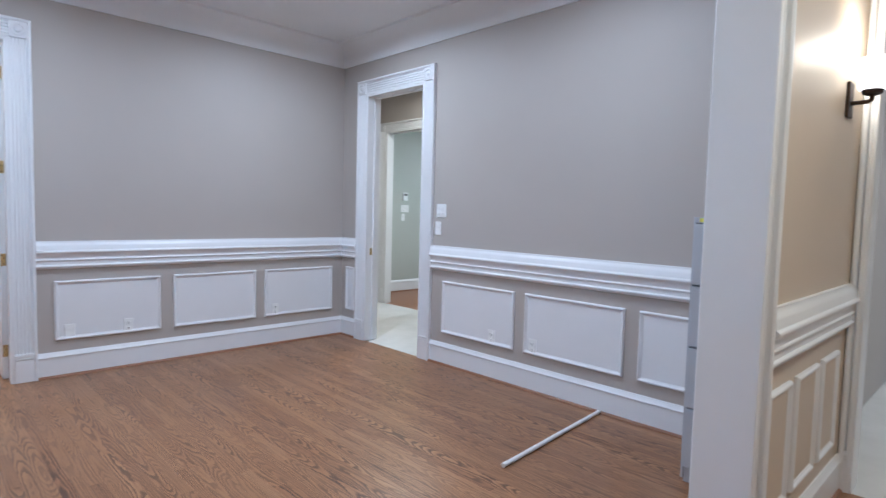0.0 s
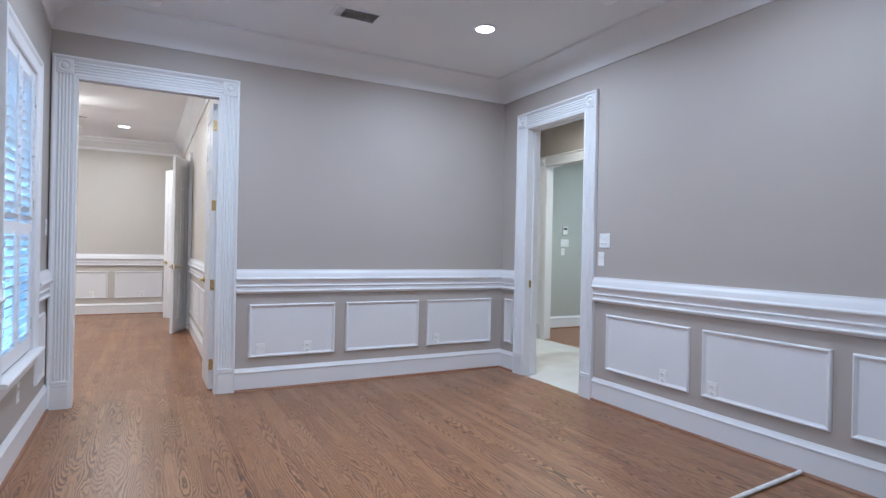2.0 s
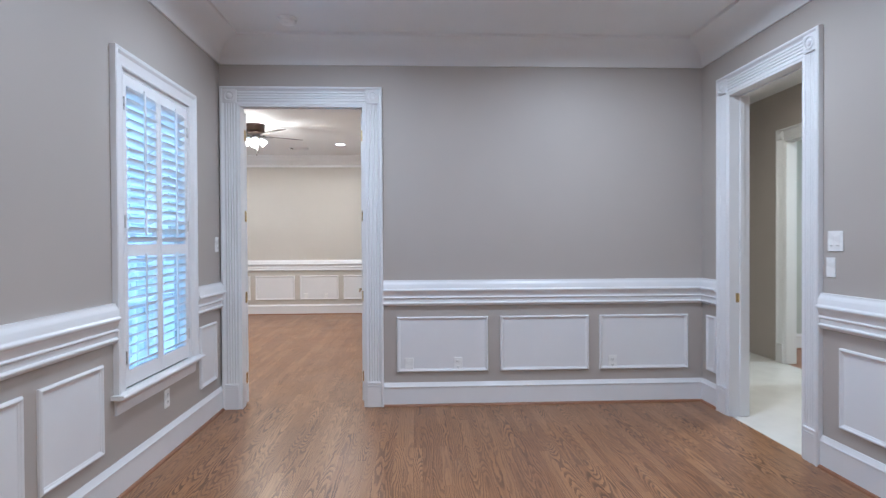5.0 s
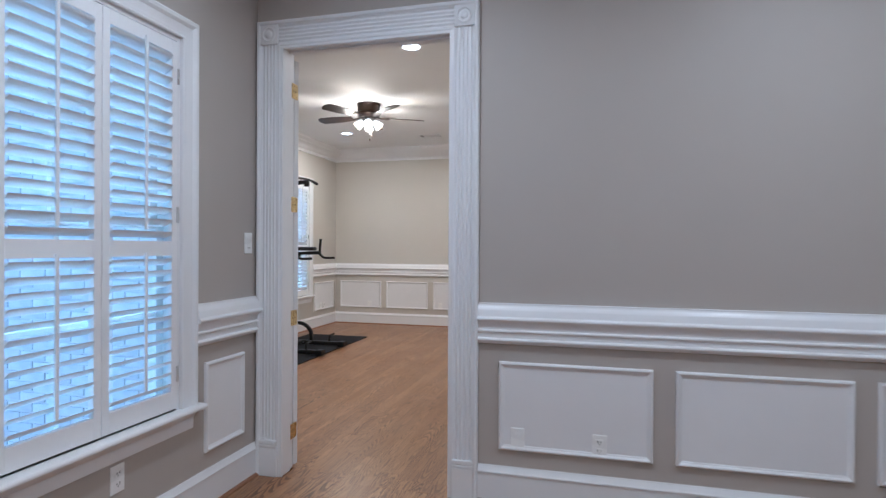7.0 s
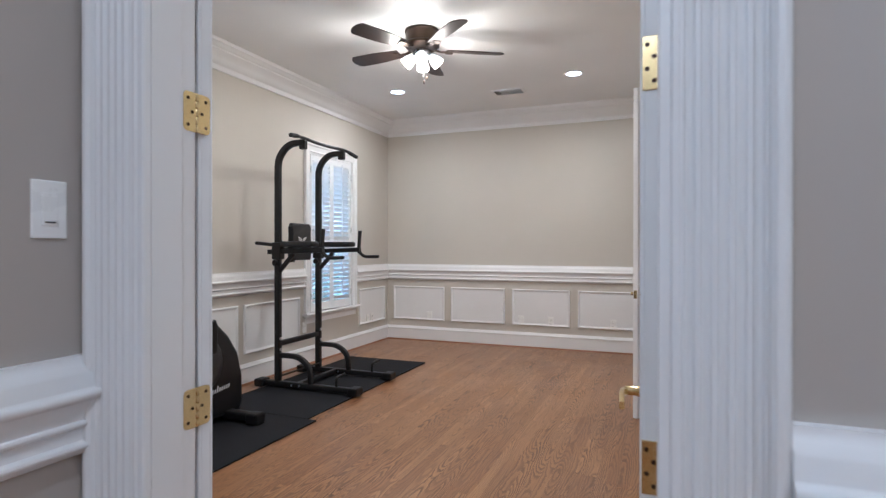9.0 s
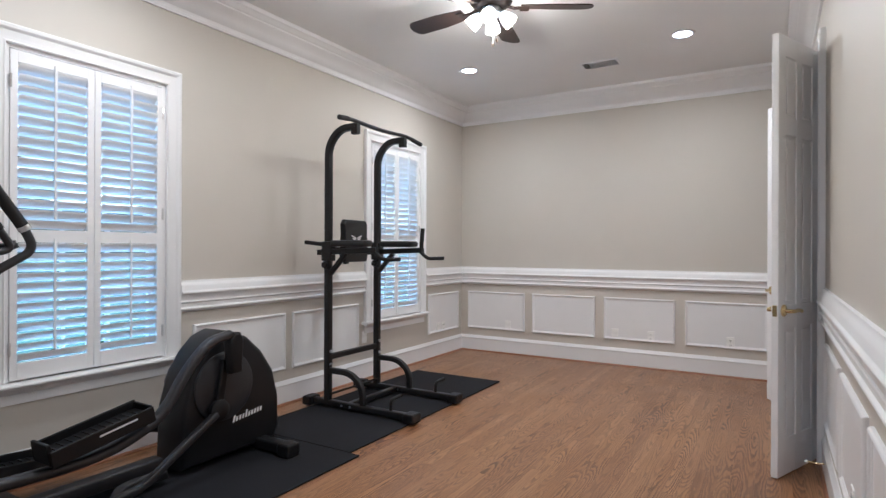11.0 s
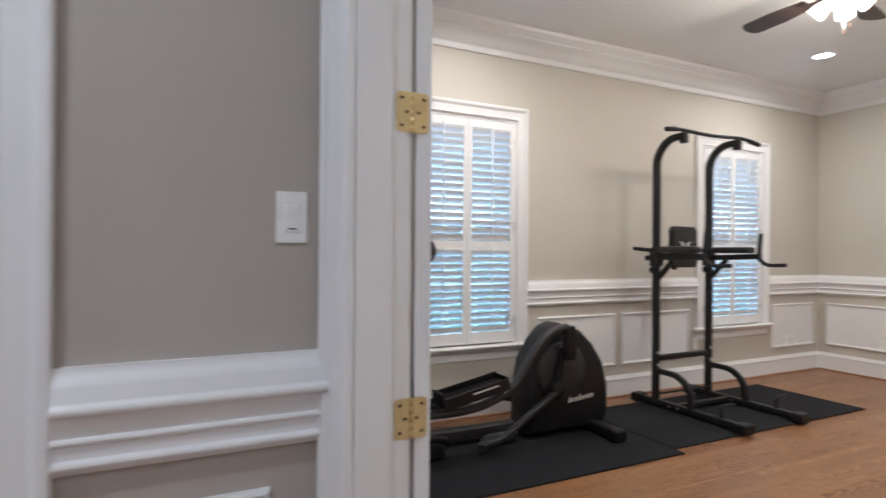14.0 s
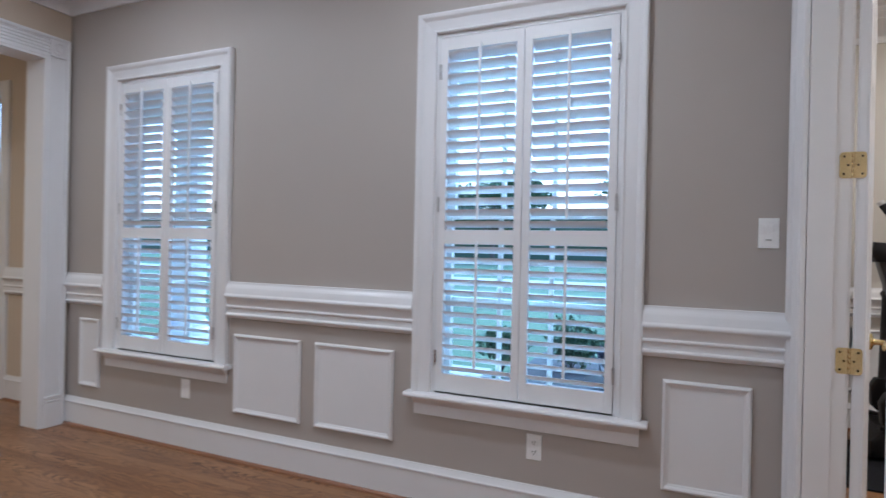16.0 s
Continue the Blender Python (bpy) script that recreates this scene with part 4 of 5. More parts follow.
def butt_hinge(m, label="brass butt hinge with rounded leaves", flat=True):
    """Two leaves side by side in the local xz plane facing +y, with the knuckle between them."""
    root = thing("door_hinge", label, "hinge", m, "door hinges", "structure")
    for s in (-1, 1):
        t = bmesh.new()
        w, h, r = 0.036, 0.089, 0.010
        out = [(s * 0.003 + s * x, z) for x, z in ((0, -h / 2), (w - r, -h / 2), (w - r * 0.3, -h / 2 + r * 0.3), (w, -h / 2 + r), (w, h / 2 - r), (w - r * 0.3, h / 2 - r * 0.3), (w - r, h / 2), (0, h / 2))]
        add_prism(t, out, 0, 0.0025)
        leaf = part("leaf", t, BRASS, root)
        for z in (-0.030, 0.0, 0.030):
            x = s * (0.026 if z else 0.014)
            part("screw", lathe([(0.0038, 0.0022), (0.0038, 0.0034), (0.001, 0.0036), (0, 0.0030)], 10, Matrix.Translation((x, 0, z)) @ Matrix.Rotation(radians(-90), 4, "X")), BRONZE, leaf)
    t = bmesh.new()
    for i in range(5):
        z = -0.0445 + i * 0.0178
        add_lathe(t, [(0.0052, z + 0.0006), (0.0056, z + 0.0012), (0.0056, z + 0.0166), (0.0052, z + 0.0172)], 12)
    part("knuckle", t, BRASS, root, "", True)
    return root


def edge_hinge(x, y, z):
    """The half of a hinge that is let into the edge of an open leaf, facing +x."""
    root = thing("hinge_leaf", "brass hinge plate let into the door edge", "hinge", pose(x, y, z), "door hinges", "structure")
    part("plate", box((-0.001, -0.015, -0.0445), (0.0025, 0.017, 0.0445), 0.001), BRASS, root)
    for dy, dz in ((-0.007, 0.030), (0.004, 0.010), (-0.007, -0.010), (0.004, -0.030)):
        part("screw", lathe([(0.0038, 0.0022), (0.0038, 0.0036), (0, 0.0032)], 10, Matrix.Translation((0, dy, dz)) @ Matrix.Rotation(radians(90), 4, "Y")), BRONZE, root)
    return root


LEAF_W = (DOOR1[1] - DOOR1[0]) / 2 - 0.003
panel_door("door_1", LEAF_W, 2.405, (-4.813, JAMB1[0] - 0.002), -105.0, "white six-panel leaf folded back against the wall")
panel_door("door_2", LEAF_W, 2.405, (-4.792, JAMB1[1] - 0.024), 180.5, "white six-panel leaf standing open beside the wall")
panel_door("door_3", 0.51, 2.400, (-8.57, 0.553), -23.5, "white six-panel closet leaf standing wide open")
panel_door("door_4", 0.50, 2.400, (-9.53, 0.553), 209.0, "white six-panel closet leaf standing wide open")
for z in HINGE_Z:
    butt_hinge(pose(-4.785, JAMB1[0] - 0.0015, z))
    butt_hinge(pose(-4.775, JAMB1[1] + 0.0015, z, 0, 0, 180), "brass butt hinge on the door lining")
    butt_hinge(pose(-8.575, 0.527, z, 0, 0, 180), "brass butt hinge on the closet doorway")
    edge_hinge(-4.792, JAMB1[1] - 0.024, z)
strike = tagged(mesh_object("strike_plate", box((DOOR2[0], 3.385, 0.865), (DOOR2[0] + 0.002, 3.430, 0.935), 0.0005), BRASS), "brass strike plate on the door lining", "strike plate", "", "structure")
stop = thing("door_stop", "brass spring door stop on the baseboard", "door stop", pose(-8.15, 0.578, 0.11))
part("rod", tube([(0, 0, 0), (0, -0.075, 0)], circle(0.004, 8)), BRASS, stop)
part("tip", lathe([(0.008, 0), (0.009, 0.006), (0.006, 0.014), (0, 0.015)], 12, Matrix.Translation((0, -0.074, 0)) @ Matrix.Rotation(radians(90), 4, "X")), PLATE, stop, "white rubber tip")


# ---- wall plates ----
def plate_base(root, w, h):
    t = box((-w / 2, 0, -h / 2), (w / 2, 0.0055, h / 2), 0.0022)
    part("cover", t, PLATE, root)


def at_wall(face, u, z, n=0.0):
    return face.m @ Matrix.Translation((u, n, z))


def outlet(face, u, z=0.335, n=0.0055):
    root = thing("power_outlet", "white duplex power outlet on the wall panel", "outlet", at_wall(face, u, z, n), "power outlets")
    plate_base(root, 0.070, 0.114)
    for dz in (0.022, -0.022):
        f = part("receptacle", box((-0.016, 0.005, dz - 0.014), (0.016, 0.0075, dz + 0.014), 0.002), PLATE, root)
        part("slot", box((-0.0085, 0.0072, dz - 0.002), (-0.0055, 0.0082, dz + 0.009)), SLOT, f)
        part("slot", box((0.0050, 0.0072, dz - 0.002), (0.0080, 0.0082, dz + 0.007)), SLOT, f)
        part("slot", box((-0.002, 0.0072, dz - 0.010), (0.002, 0.0082, dz - 0.006)), SLOT, f)
    part("screw", lathe([(0.003, 0.005), (0.003, 0.0068), (0, 0.0072)], 8, Matrix.Rotation(radians(-90), 4, "X")), PLATE, root)
    return root


def blank_plate(face, u, z=0.335, n=0.0055, label="white blank cover plate on the wall panel", w=0.070, h=0.114):
    root = thing("cover_plate", label, "cover plate", at_wall(face, u, z, n), "cover plates")
    plate_base(root, w, h)
    for dz in (0.036, -0.036):
        part("screw", lathe([(0.003, 0.005), (0.003, 0.0066), (0, 0.007)], 8, Matrix.Translation((0, 0, dz)) @ Matrix.Rotation(radians(-90), 4, "X")), PLATE, root)
    return root


def rocker(face, u, z, gangs=1, label="white rocker dimmer switch on the wall", n=0.0):
    root = thing("light_switch", label, "switch", at_wall(face, u, z, n), "light switches")
    w = 0.070 + 0.046 * (gangs - 1)
    plate_base(root, w, 0.116)
    for g in range(gangs):
        x = (g - (gangs - 1) / 2) * 0.046
        pad = part("rocker", box((x - 0.0165, 0.005, -0.033), (x + 0.0165, 0.0085, 0.033), 0.0018), PLATE, root)
        part("slider", box((x - 0.010, 0.008, -0.0275), (x + 0.010, 0.0095, -0.0245), 0.0005), SLOT, pad, "thin dark slider line")
    for dz in (0.048, -0.048):
        part("screw", box((-0.004, 0.0050, dz - 0.001), (0.004, 0.0062, dz + 0.001)), PLATE, root)
    return root


blank_plate(A_WEST, 0.905)
outlet(A_WEST, 1.305)
outlet(A_WEST, 2.585)
outlet(A_NORTH, -2.535)
outlet(A_NORTH, -2.135)
outlet(A_SOUTH, -3.660, 0.360, 0.0)
blank_plate(A_SOUTH, -1.52, 0.363, 0.0, "white blank cover plate below the window")
rocker(A_SOUTH, -4.556, 1.325)
rocker(A_NORTH, -3.150, 1.325, 2, "white double switch plate beside the doorway")
blank_plate(A_NORTH, -3.185, 1.175, 0.0, "white cover plate beside the doorway")
blank_plate(B_WEST, -2.37)
blank_plate(B_WEST, -1.125)
outlet(B_WEST, -0.755)
outlet(B_WEST, -0.02)
outlet(B_SOUTH, -10.24)
blank_plate(B_SOUTH, -10.13)
blank_plate(B_SOUTH, -8.78, 0.40, 0.0, "white cover plate beside the window")
outlet(B_NORTH, -7.05)
rocker(B_NORTH, -5.97, 1.320, 2, "white double switch plate on the exercise room wall")
remote = thing("fan_remote", "slim white fan remote in a wall cradle", "remote control", at_wall(B_NORTH, -5.945, 1.165))
part("cradle", box((-0.024, 0, -0.070), (0.024, 0.012, 0.040), 0.004), PLATE, remote)
part("handset", box((-0.020, 0.010, -0.062), (0.020, 0.024, 0.070), 0.005), PLATE, remote)
outlet(A_EAST, 2.4)
keypad = thing("thermostat", "small white thermostat with a dark display on the sage wall", "thermostat", at_wall(FAR_W, 5.955, 1.55))
part("case", box((-0.05, 0, -0.06), (0.05, 0.025, 0.07), 0.006), PLATE, keypad)
part("display", box((-0.035, 0.0245, 0.020), (0.035, 0.0265, 0.052), 0.001), SLOT, keypad, "dark display")
rocker(FAR_W, 5.960, 1.36, 3, "white triple switch plate on the sage wall")
blank_plate(FAR_W, 5.925, 1.22, 0.0, "white cover plate on the sage wall")


# ---- ceiling fittings ----
def can(x, y):
    root = thing("recessed_light", "lit round recessed ceiling light with a white trim ring", "ceiling light", pose(x, y, CEIL), "recessed lights")
    part("trim_ring", lathe([(0.095, 0.0), (0.095, -0.003), (0.090, -0.006), (0.074, -0.007), (0.070, -0.004), (0.070, 0.0)], 36), WHITE, root, "", True)
    part("lens", lathe([(0.071, -0.001), (0.071, -0.005), (0.05, -0.0065), (0, -0.007)], 36), CANGLOW, root, "glowing white lens", True)
    return root


for x, y in CANS_A + CANS_B:
    can(x, y)


def ceiling_vent(x, y, w, d, turn):
    root = thing("ceiling_vent", "white painted steel ceiling air vent with angled slats", "vent", pose(x, y, CEIL, 0, 0, turn), "ceiling vents")
    t = bmesh.new()
    for lo, hi in (((-w / 2, -d / 2, -0.008), (w / 2, -d / 2 + 0.025, 0)), ((-w / 2, d / 2 - 0.025, -0.008), (w / 2, d / 2, 0)),
                   ((-w / 2, -d / 2 + 0.025, -0.008), (-w / 2 + 0.025, d / 2 - 0.025, 0)), ((w / 2 - 0.025, -d / 2 + 0.025, -0.008), (w / 2, d / 2 - 0.025, 0))):
        add_box(t, lo, hi, 0.002)
    part("frame", t, WHITE, root)
    # Flat dark sheet; its colour stands in for the shade inside a duct.
    part("backing", box((-w / 2 + 0.02, -d / 2 + 0.02, -0.002), (w / 2 - 0.02, d / 2 - 0.02, 0)), SLOT, root, "dark sheet behind the slats, coloured like a shaded duct")
    n = 9
    for i in range(n):
        y0 = -d / 2 + 0.030 + (d - 0.060) * i / (n - 1)
        part("slat", box((-w / 2 + 0.085, -0.007, -0.0008), (w / 2 - 0.030, 0.007, 0.0008), 0, Matrix.Translation((0, y0, -0.0075)) @ Matrix.Rotation(radians(28), 4, "X")), WHITE, root)
    for i in range(3):
        x0 = -w / 2 + 0.035 + 0.017 * i
        part("slat", box((-0.006, -d / 2 + 0.026, -0.0008), (0.006, d / 2 - 0.026, 0.0008), 0, Matrix.Translation((x0, 0, -0.0075)) @ Matrix.Rotation(radians(40), 4, "Y")), WHITE, root)
    return root


ceiling_vent(-3.72, 1.385, 0.36, 0.21, 90)
ceiling_vent(-9.80, -1.05, 0.36, 0.21, 90)


def smoke_alarm(x, y):
    root = thing("smoke_alarm", "round white smoke alarm on the ceiling", "smoke alarm", pose(x, y, CEIL), "smoke alarms")
    part("base", lathe([(0.068, 0), (0.068, -0.010), (0.064, -0.013)], 32), PLATE, root, "", True)
    part("cover", lathe([(0.062, -0.012), (0.060, -0.030), (0.050, -0.038), (0.020, -0.040), (0, -0.040)], 32), PLATE, root, "", True)
    part("button", lathe([(0.010, -0.039), (0.009, -0.043), (0, -0.0435)], 14, Matrix.Translation((0.025, 0, 0))), PLATE, root)
    return root


smoke_alarm(-4.20, 0.05)
smoke_alarm(-2.55, 2.77)

fan = thing("ceiling_fan", "dark bronze ceiling fan with walnut blades and lit glass shades", "ceiling fan", pose(FAN[0], FAN[1], CEIL))
part("canopy", lathe([(0.135, 0), (0.138, -0.012), (0.130, -0.020), (0.128, -0.098), (0.138, -0.106), (0.138, -0.122), (0.118, -0.142), (0.085, -0.158), (0.060, -0.164), (0, -0.165)], 40), BRONZE, fan, "dark bronze motor housing", True)
part("light_kit", lathe([(0.062, -0.160), (0.064, -0.175), (0.064, -0.200), (0.050, -0.214), (0.028, -0.226), (0.012, -0.240), (0, -0.244)], 30), CHROME, fan, "brushed metal light fitter", True)
for k in range(5):
    a = radians(120 + 72 * k)
    m = Matrix.Rotation(a, 4, "Z")
    t = bmesh.new()
    add_tube(t, [m @ Vector(p) for p in ((0.10, 0, -0.146), (0.15, 0, -0.160), (0.21, 0, -0.158))], squircle(0.036, 0.008, 0.003))
    add_box(t, (0.19, -0.048, -0.160), (0.25, 0.048, -0.155), 0.002, m)
    arm = part("blade_arm", t, BRONZE, fan, "bronze blade arm")
    out = []
    for i in range(25):
        s = i / 24
        r = 0.205 + 0.455 * s
        w = (0.052 + 0.022 * min(1, s * 2.2)) * (1 if s < 0.88 else math.sqrt(max(0.0, 1 - ((s - 0.88) / 0.125) ** 2)))
        out.append((r, w))
    outline = out + [(r, -w) for r, w in reversed(out)]
    t = bmesh.new()
    top = [t.verts.new((r, w, 0.0035)) for r, w in outline]
    low = [t.verts.new((r, w, -0.0035)) for r, w in outline]
    t.faces.new(top)
    t.faces.new(low)
    for i in range(len(outline)):
        j = (i + 1) % len(outline)
        t.faces.new((top[i], top[j], low[j], low[i]))
    bmesh.ops.transform(t, matrix=m @ Matrix.Translation((0, 0, -0.150)) @ Matrix.Rotation(radians(12), 4, "X"), verts=t.verts[:])
    part("blade", t, WALNUT, fan, "dark walnut fan blade")
for k in range(4):
    a = radians(20 + 90 * k)
    m = Matrix.Rotation(a, 4, "Z") @ Matrix.Translation((0.060, 0, -0.195)) @ Matrix.Rotation(radians(180 - 46), 4, "Y")
    sh = part("shade", lathe([(0.022, 0.010), (0.028, 0.018), (0.040, 0.042), (0.048, 0.070), (0.050, 0.100), (0.046, 0.100), (0.036, 0.050), (0.020, 0.018)], 28, m), FROST, fan, "lit frosted glass shade", True)
    part("shade_holder", lathe([(0.018, -0.018), (0.024, -0.010), (0.026, 0.004), (0.024, 0.010)], 20, m), CHROME, fan, "", True)
    p = m @ Vector((0, 0, 0.150))
    bulb("fan_bulb", FAN[0] + p.x, FAN[1] + p.y, CEIL + p.z, 1.45, 0.035, (1.26, 0.95, 0.60))
for dx, dy, ln in ((0.03, 0.03, 0.20), (-0.025, 0.03, 0.15)):
    ch = part("pull_chain", tube([(dx, dy, -0.20), (dx, dy, -0.20 - ln)], circle(0.0012, 6)), CHROME, fan, "thin pull chain")
    part("pull", lathe([(0.003, 0), (0.006, -0.008), (0.006, -0.026), (0.002, -0.032), (0, -0.032)], 10, Matrix.Translation((dx, dy, -0.20 - ln))), BRONZE, ch, "small bronze pull", True)

# ---- hall ----
sconce = thing("wall_sconce", "bronze wall sconce with a lit white glass shade", "wall lamp", at_wall(HALL_WEST, 2.97, 1.83))
part("back_plate", box((-0.038, 0, -0.065), (0.038, 0.014, 0.085), 0.004), BRONZE, sconce)
part("arm", tube(rounded([(0, 0.012, -0.005), (0, 0.055, -0.005), (0, 0.085, -0.002), (0, 0.085, 0.035)], 0.03, 5), squircle(0.022, 0.016, 0.004)), BRONZE, sconce)
part("cup", lathe([(0.020, 0.020), (0.036, 0.028), (0.040, 0.042), (0.036, 0.046)], 24, Matrix.Translation((0, 0.085, 0))), BRONZE, sconce, "", True)
part("shade", lathe([(0.046, 0.044), (0.054, 0.060), (0.056, 0.175), (0.052, 0.175), (0.046, 0.060)], 30, Matrix.Translation((0, 0.085, 0))), SCONCEGLOW, sconce, "lit white glass shade", True)
bulb("sconce_bulb", -0.145, 2.97, 2.07, 1.15, 0.03, (1.0, 0.72, 0.40))

side = thing("window_5", "tall sidelight beside the front door with white frame", "window", None, "", "structure")
for lo, hi in (((SIDE[0] - 0.11, 0, 0.0), (SIDE[0], 0.022, 2.47)), ((SIDE[1], 0, 0.0), (SIDE[1] + 0.11, 0.022, 2.47)), ((SIDE[0], 0, 2.36), (SIDE[1], 0.022, 2.47)), ((SIDE[0], 0, 0.19), (SIDE[1], 0.03, 0.30))):
    part("window_frame", box(lo, hi, 0.003, FRONT.m), WHITE, side)
for k in range(5):
    z0 = 0.31 + k * 0.41
    p = part("pane", box((SIDE[0] + 0.012, -0.075, z0), (SIDE[1] - 0.012, -0.069, z0 + 0.39), 0, FRONT.m), GLASS, side)
    p.visible_shadow = False
    part("muntin", box((SIDE[0], -0.085, z0 + 0.39), (SIDE[1], -0.058, z0 + 0.41), 0.002, FRONT.m), WHITE, side)

# ---- front room: filing cabinet and rod ----
cab = thing("filing_cabinet", "grey steel four-drawer filing cabinet against the wall", "filing cabinet", pose(-0.590, 3.050, 0))
cw2, cd2, ch2 = 0.385, 0.56, 1.32
t = box((-cw2 / 2, -cd2 / 2 + 0.012, 0.02), (-cw2 / 2 + 0.012, cd2 / 2, ch2), 0.002)
add_box(t, (cw2 / 2 - 0.012, -cd2 / 2 + 0.012, 0.02), (cw2 / 2, cd2 / 2, ch2), 0.002)
add_box(t, (-cw2 / 2 + 0.012, cd2 / 2 - 0.01, 0.02), (cw2 / 2 - 0.012, cd2 / 2, ch2 - 0.02), 0)
add_box(t, (-cw2 / 2 + 0.012, -cd2 / 2 + 0.012, ch2 - 0.030), (cw2 / 2 - 0.012, cd2 / 2, ch2), 0.002)
add_box(t, (-cw2 / 2 + 0.012, -cd2 / 2 + 0.02, 0.0), (cw2 / 2 - 0.012, cd2 / 2, 0.075), 0.002)
part("body", t, CABINET, cab)
for k in range(4):
    z0 = 0.080 + k * 0.303
    dr = part("drawer", box((-cw2 / 2 + 0.014, -cd2 / 2 - 0.006, z0 + 0.003), (cw2 / 2 - 0.014, -cd2 / 2 + 0.30, z0 + 0.297), 0.003), CABINET, cab)
    part("drawer_handle", tube(rounded([(-0.05, -cd2 / 2 - 0.004, z0 + 0.20), (-0.05, -cd2 / 2 - 0.030, z0 + 0.20), (0.05, -cd2 / 2 - 0.030, z0 + 0.20), (0.05, -cd2 / 2 - 0.004, z0 + 0.20)], 0.012, 4), squircle(0.010, 0.014, 0.003)), CHROME, dr, "brushed metal pull")
    part("label_holder", box((-0.035, -cd2 / 2 - 0.009, z0 + 0.235), (0.035, -cd2 / 2 - 0.005, z0 + 0.270), 0.001), CHROME, dr, "metal label holder")
part("sticker", box((-cw2 / 2 + 0.03, -cd2 / 2 + 0.009, ch2 - 0.024), (-cw2 / 2 + 0.11, -cd2 / 2 + 0.0125, ch2 - 0.006)), LABELY, cab, "yellow paper sticker")
rod = tagged(mesh_object("curtain_rod", tube([(-1.457, 2.215, 0.0125), (-1.556, 3.322, 0.0125)], circle(0.0125, 12)), PLATE), "white painted rod lying on the floor", "rod")

# ---- exercise room: mats, power tower, elliptical trainer ----
for x0, x1, y0, y1, nm in ((-9.345, -7.205, -2.765, -1.850, "black textured rubber floor mat under the power tower"), (-7.200, -5.060, -2.690, -1.770, "black textured rubber floor mat under the elliptical trainer")):
    tagged(mesh_object("floor_mat", box((x0, y0, 0.0005), (x1, y1, 0.012), 0.003), RUBBER), nm, "mat", "rubber mats")

tower = thing("power_tower", "black steel power tower with padded arms and pull-up bar", "exercise machine", pose(-8.185, -2.63, 0.012))
SQ = squircle(0.050, 0.050, 0.008)
HALF = 0.310
for s in (1, -1):
    x = s * HALF
    part("post", tube(rounded([(x, 0, 0.05), (x, 0, 2.02), (x, 0.11, 2.14), (x, 0.27, 2.145)], 0.20, 10), SQ), STEEL, tower, "", True)
    part("base_rail", tube([(x + s * 0.0, -0.16, 0.036), (x, 0.78, 0.036)], squircle(0.050, 0.046, 0.008)), STEEL, tower, "", True)
    for y0, y1 in ((-0.22, -0.13), (0.735, 0.825)):
        part("rubber_foot", box((x - 0.058, y0, 0.0), (x + 0.058, y1, 0.068), 0.012), PLASTIC, tower, "black rubber foot cap")
    part("brace", tube(rounded([(x, 0.02, 0.285), (x, 0.22, 0.285), (x, 0.335, 0.20), (x, 0.345, 0.055)], 0.16, 8), squircle(0.042, 0.042, 0.007)), STEEL, tower, "", True)
    part("push_up_handle", tube(rounded([(x, 0.60, 0.05), (x, 0.60, 0.135), (x - 0.13, 0.60, 0.140)], 0.03, 5), circle(0.0125, 10)), STEEL, tower, "low push-up handle", True)
    part("arm", tube([(x, -0.10, 1.195), (x, 0.47, 1.215)], squircle(0.042, 0.042, 0.006)), STEEL, tower, "", True)
    part("arm_brace", tube([(x, 0.02, 1.03), (x, 0.17, 1.185)], squircle(0.034, 0.034, 0.005)), STEEL, tower, "", True)
    part("arm_pad", box((x - 0.062, 0.06, 1.240), (x + 0.062, 0.39, 1.290), 0.020), VINYL, tower, "black vinyl arm pad", True)
    part("grip", tube([(x, 0.455, 1.225), (x, 0.470, 1.395)], circle(0.0165, 12)), GRIP, tower, "foam hand grip", True)
    part("dip_handle", tube(rounded([(x, 0.45, 1.20), (x, 0.515, 1.145), (x - 0.02, 0.66, 1.150)], 0.04, 5), circle(0.0150, 10)), GRIP, tower, "foam covered dip handle", True)
    part("rear_handle", tube([(x, -0.24, 1.275), (x, -0.02, 1.255)], circle(0.0165, 10)), GRIP, tower, "", True)
    part("bracket", box((x - 0.034, -0.045, 1.13), (x + 0.034, 0.045, 1.28), 0.006), STEEL, tower)
    part("knob", lathe([(0.012, 0), (0.026, 0.006), (0.028, 0.026), (0.020, 0.034), (0, 0.036)], 16, Matrix.Translation((x + 0.024, 0, 1.10)) @ Matrix.Rotation(radians(90), 4, "Y")), PLASTIC, tower, "black adjusting knob", True)
    for z in (0.43, 0.33):
        part("bolt", lathe([(0.013, 0), (0.013, 0.006), (0.008, 0.010), (0, 0.010)], 10, Matrix.Translation((x, 0.025, z)) @ Matrix.Rotation(radians(-90), 4, "X")), CHROME, tower, "zinc bolt")
    for y0 in (0.16, 0.24):
        part("bolt", lathe([(0.010, 0), (0.010, 0.005), (0, 0.006)], 10, Matrix.Translation((x + 0.025, y0, 0.036)) @ Matrix.Rotation(radians(90), 4, "Y")), CHROME, tower, "zinc bolt")
    part("bar_clamp", box((x - 0.022, 0.235, 2.085), (x + 0.022, 0.295, 2.165), 0.006), STEEL, tower)
part("pull_up_bar", tube(rounded([(0.535, 0.30, 2.165), (0.36, 0.275, 2.185), (0.12, 0.265, 2.175), (-0.12, 0.265, 2.175), (-0.36, 0.275, 2.185), (-0.535, 0.30, 2.140)], 0.10, 5), circle(0.0155, 12)), STEEL, tower, "black pull-up bar", True)
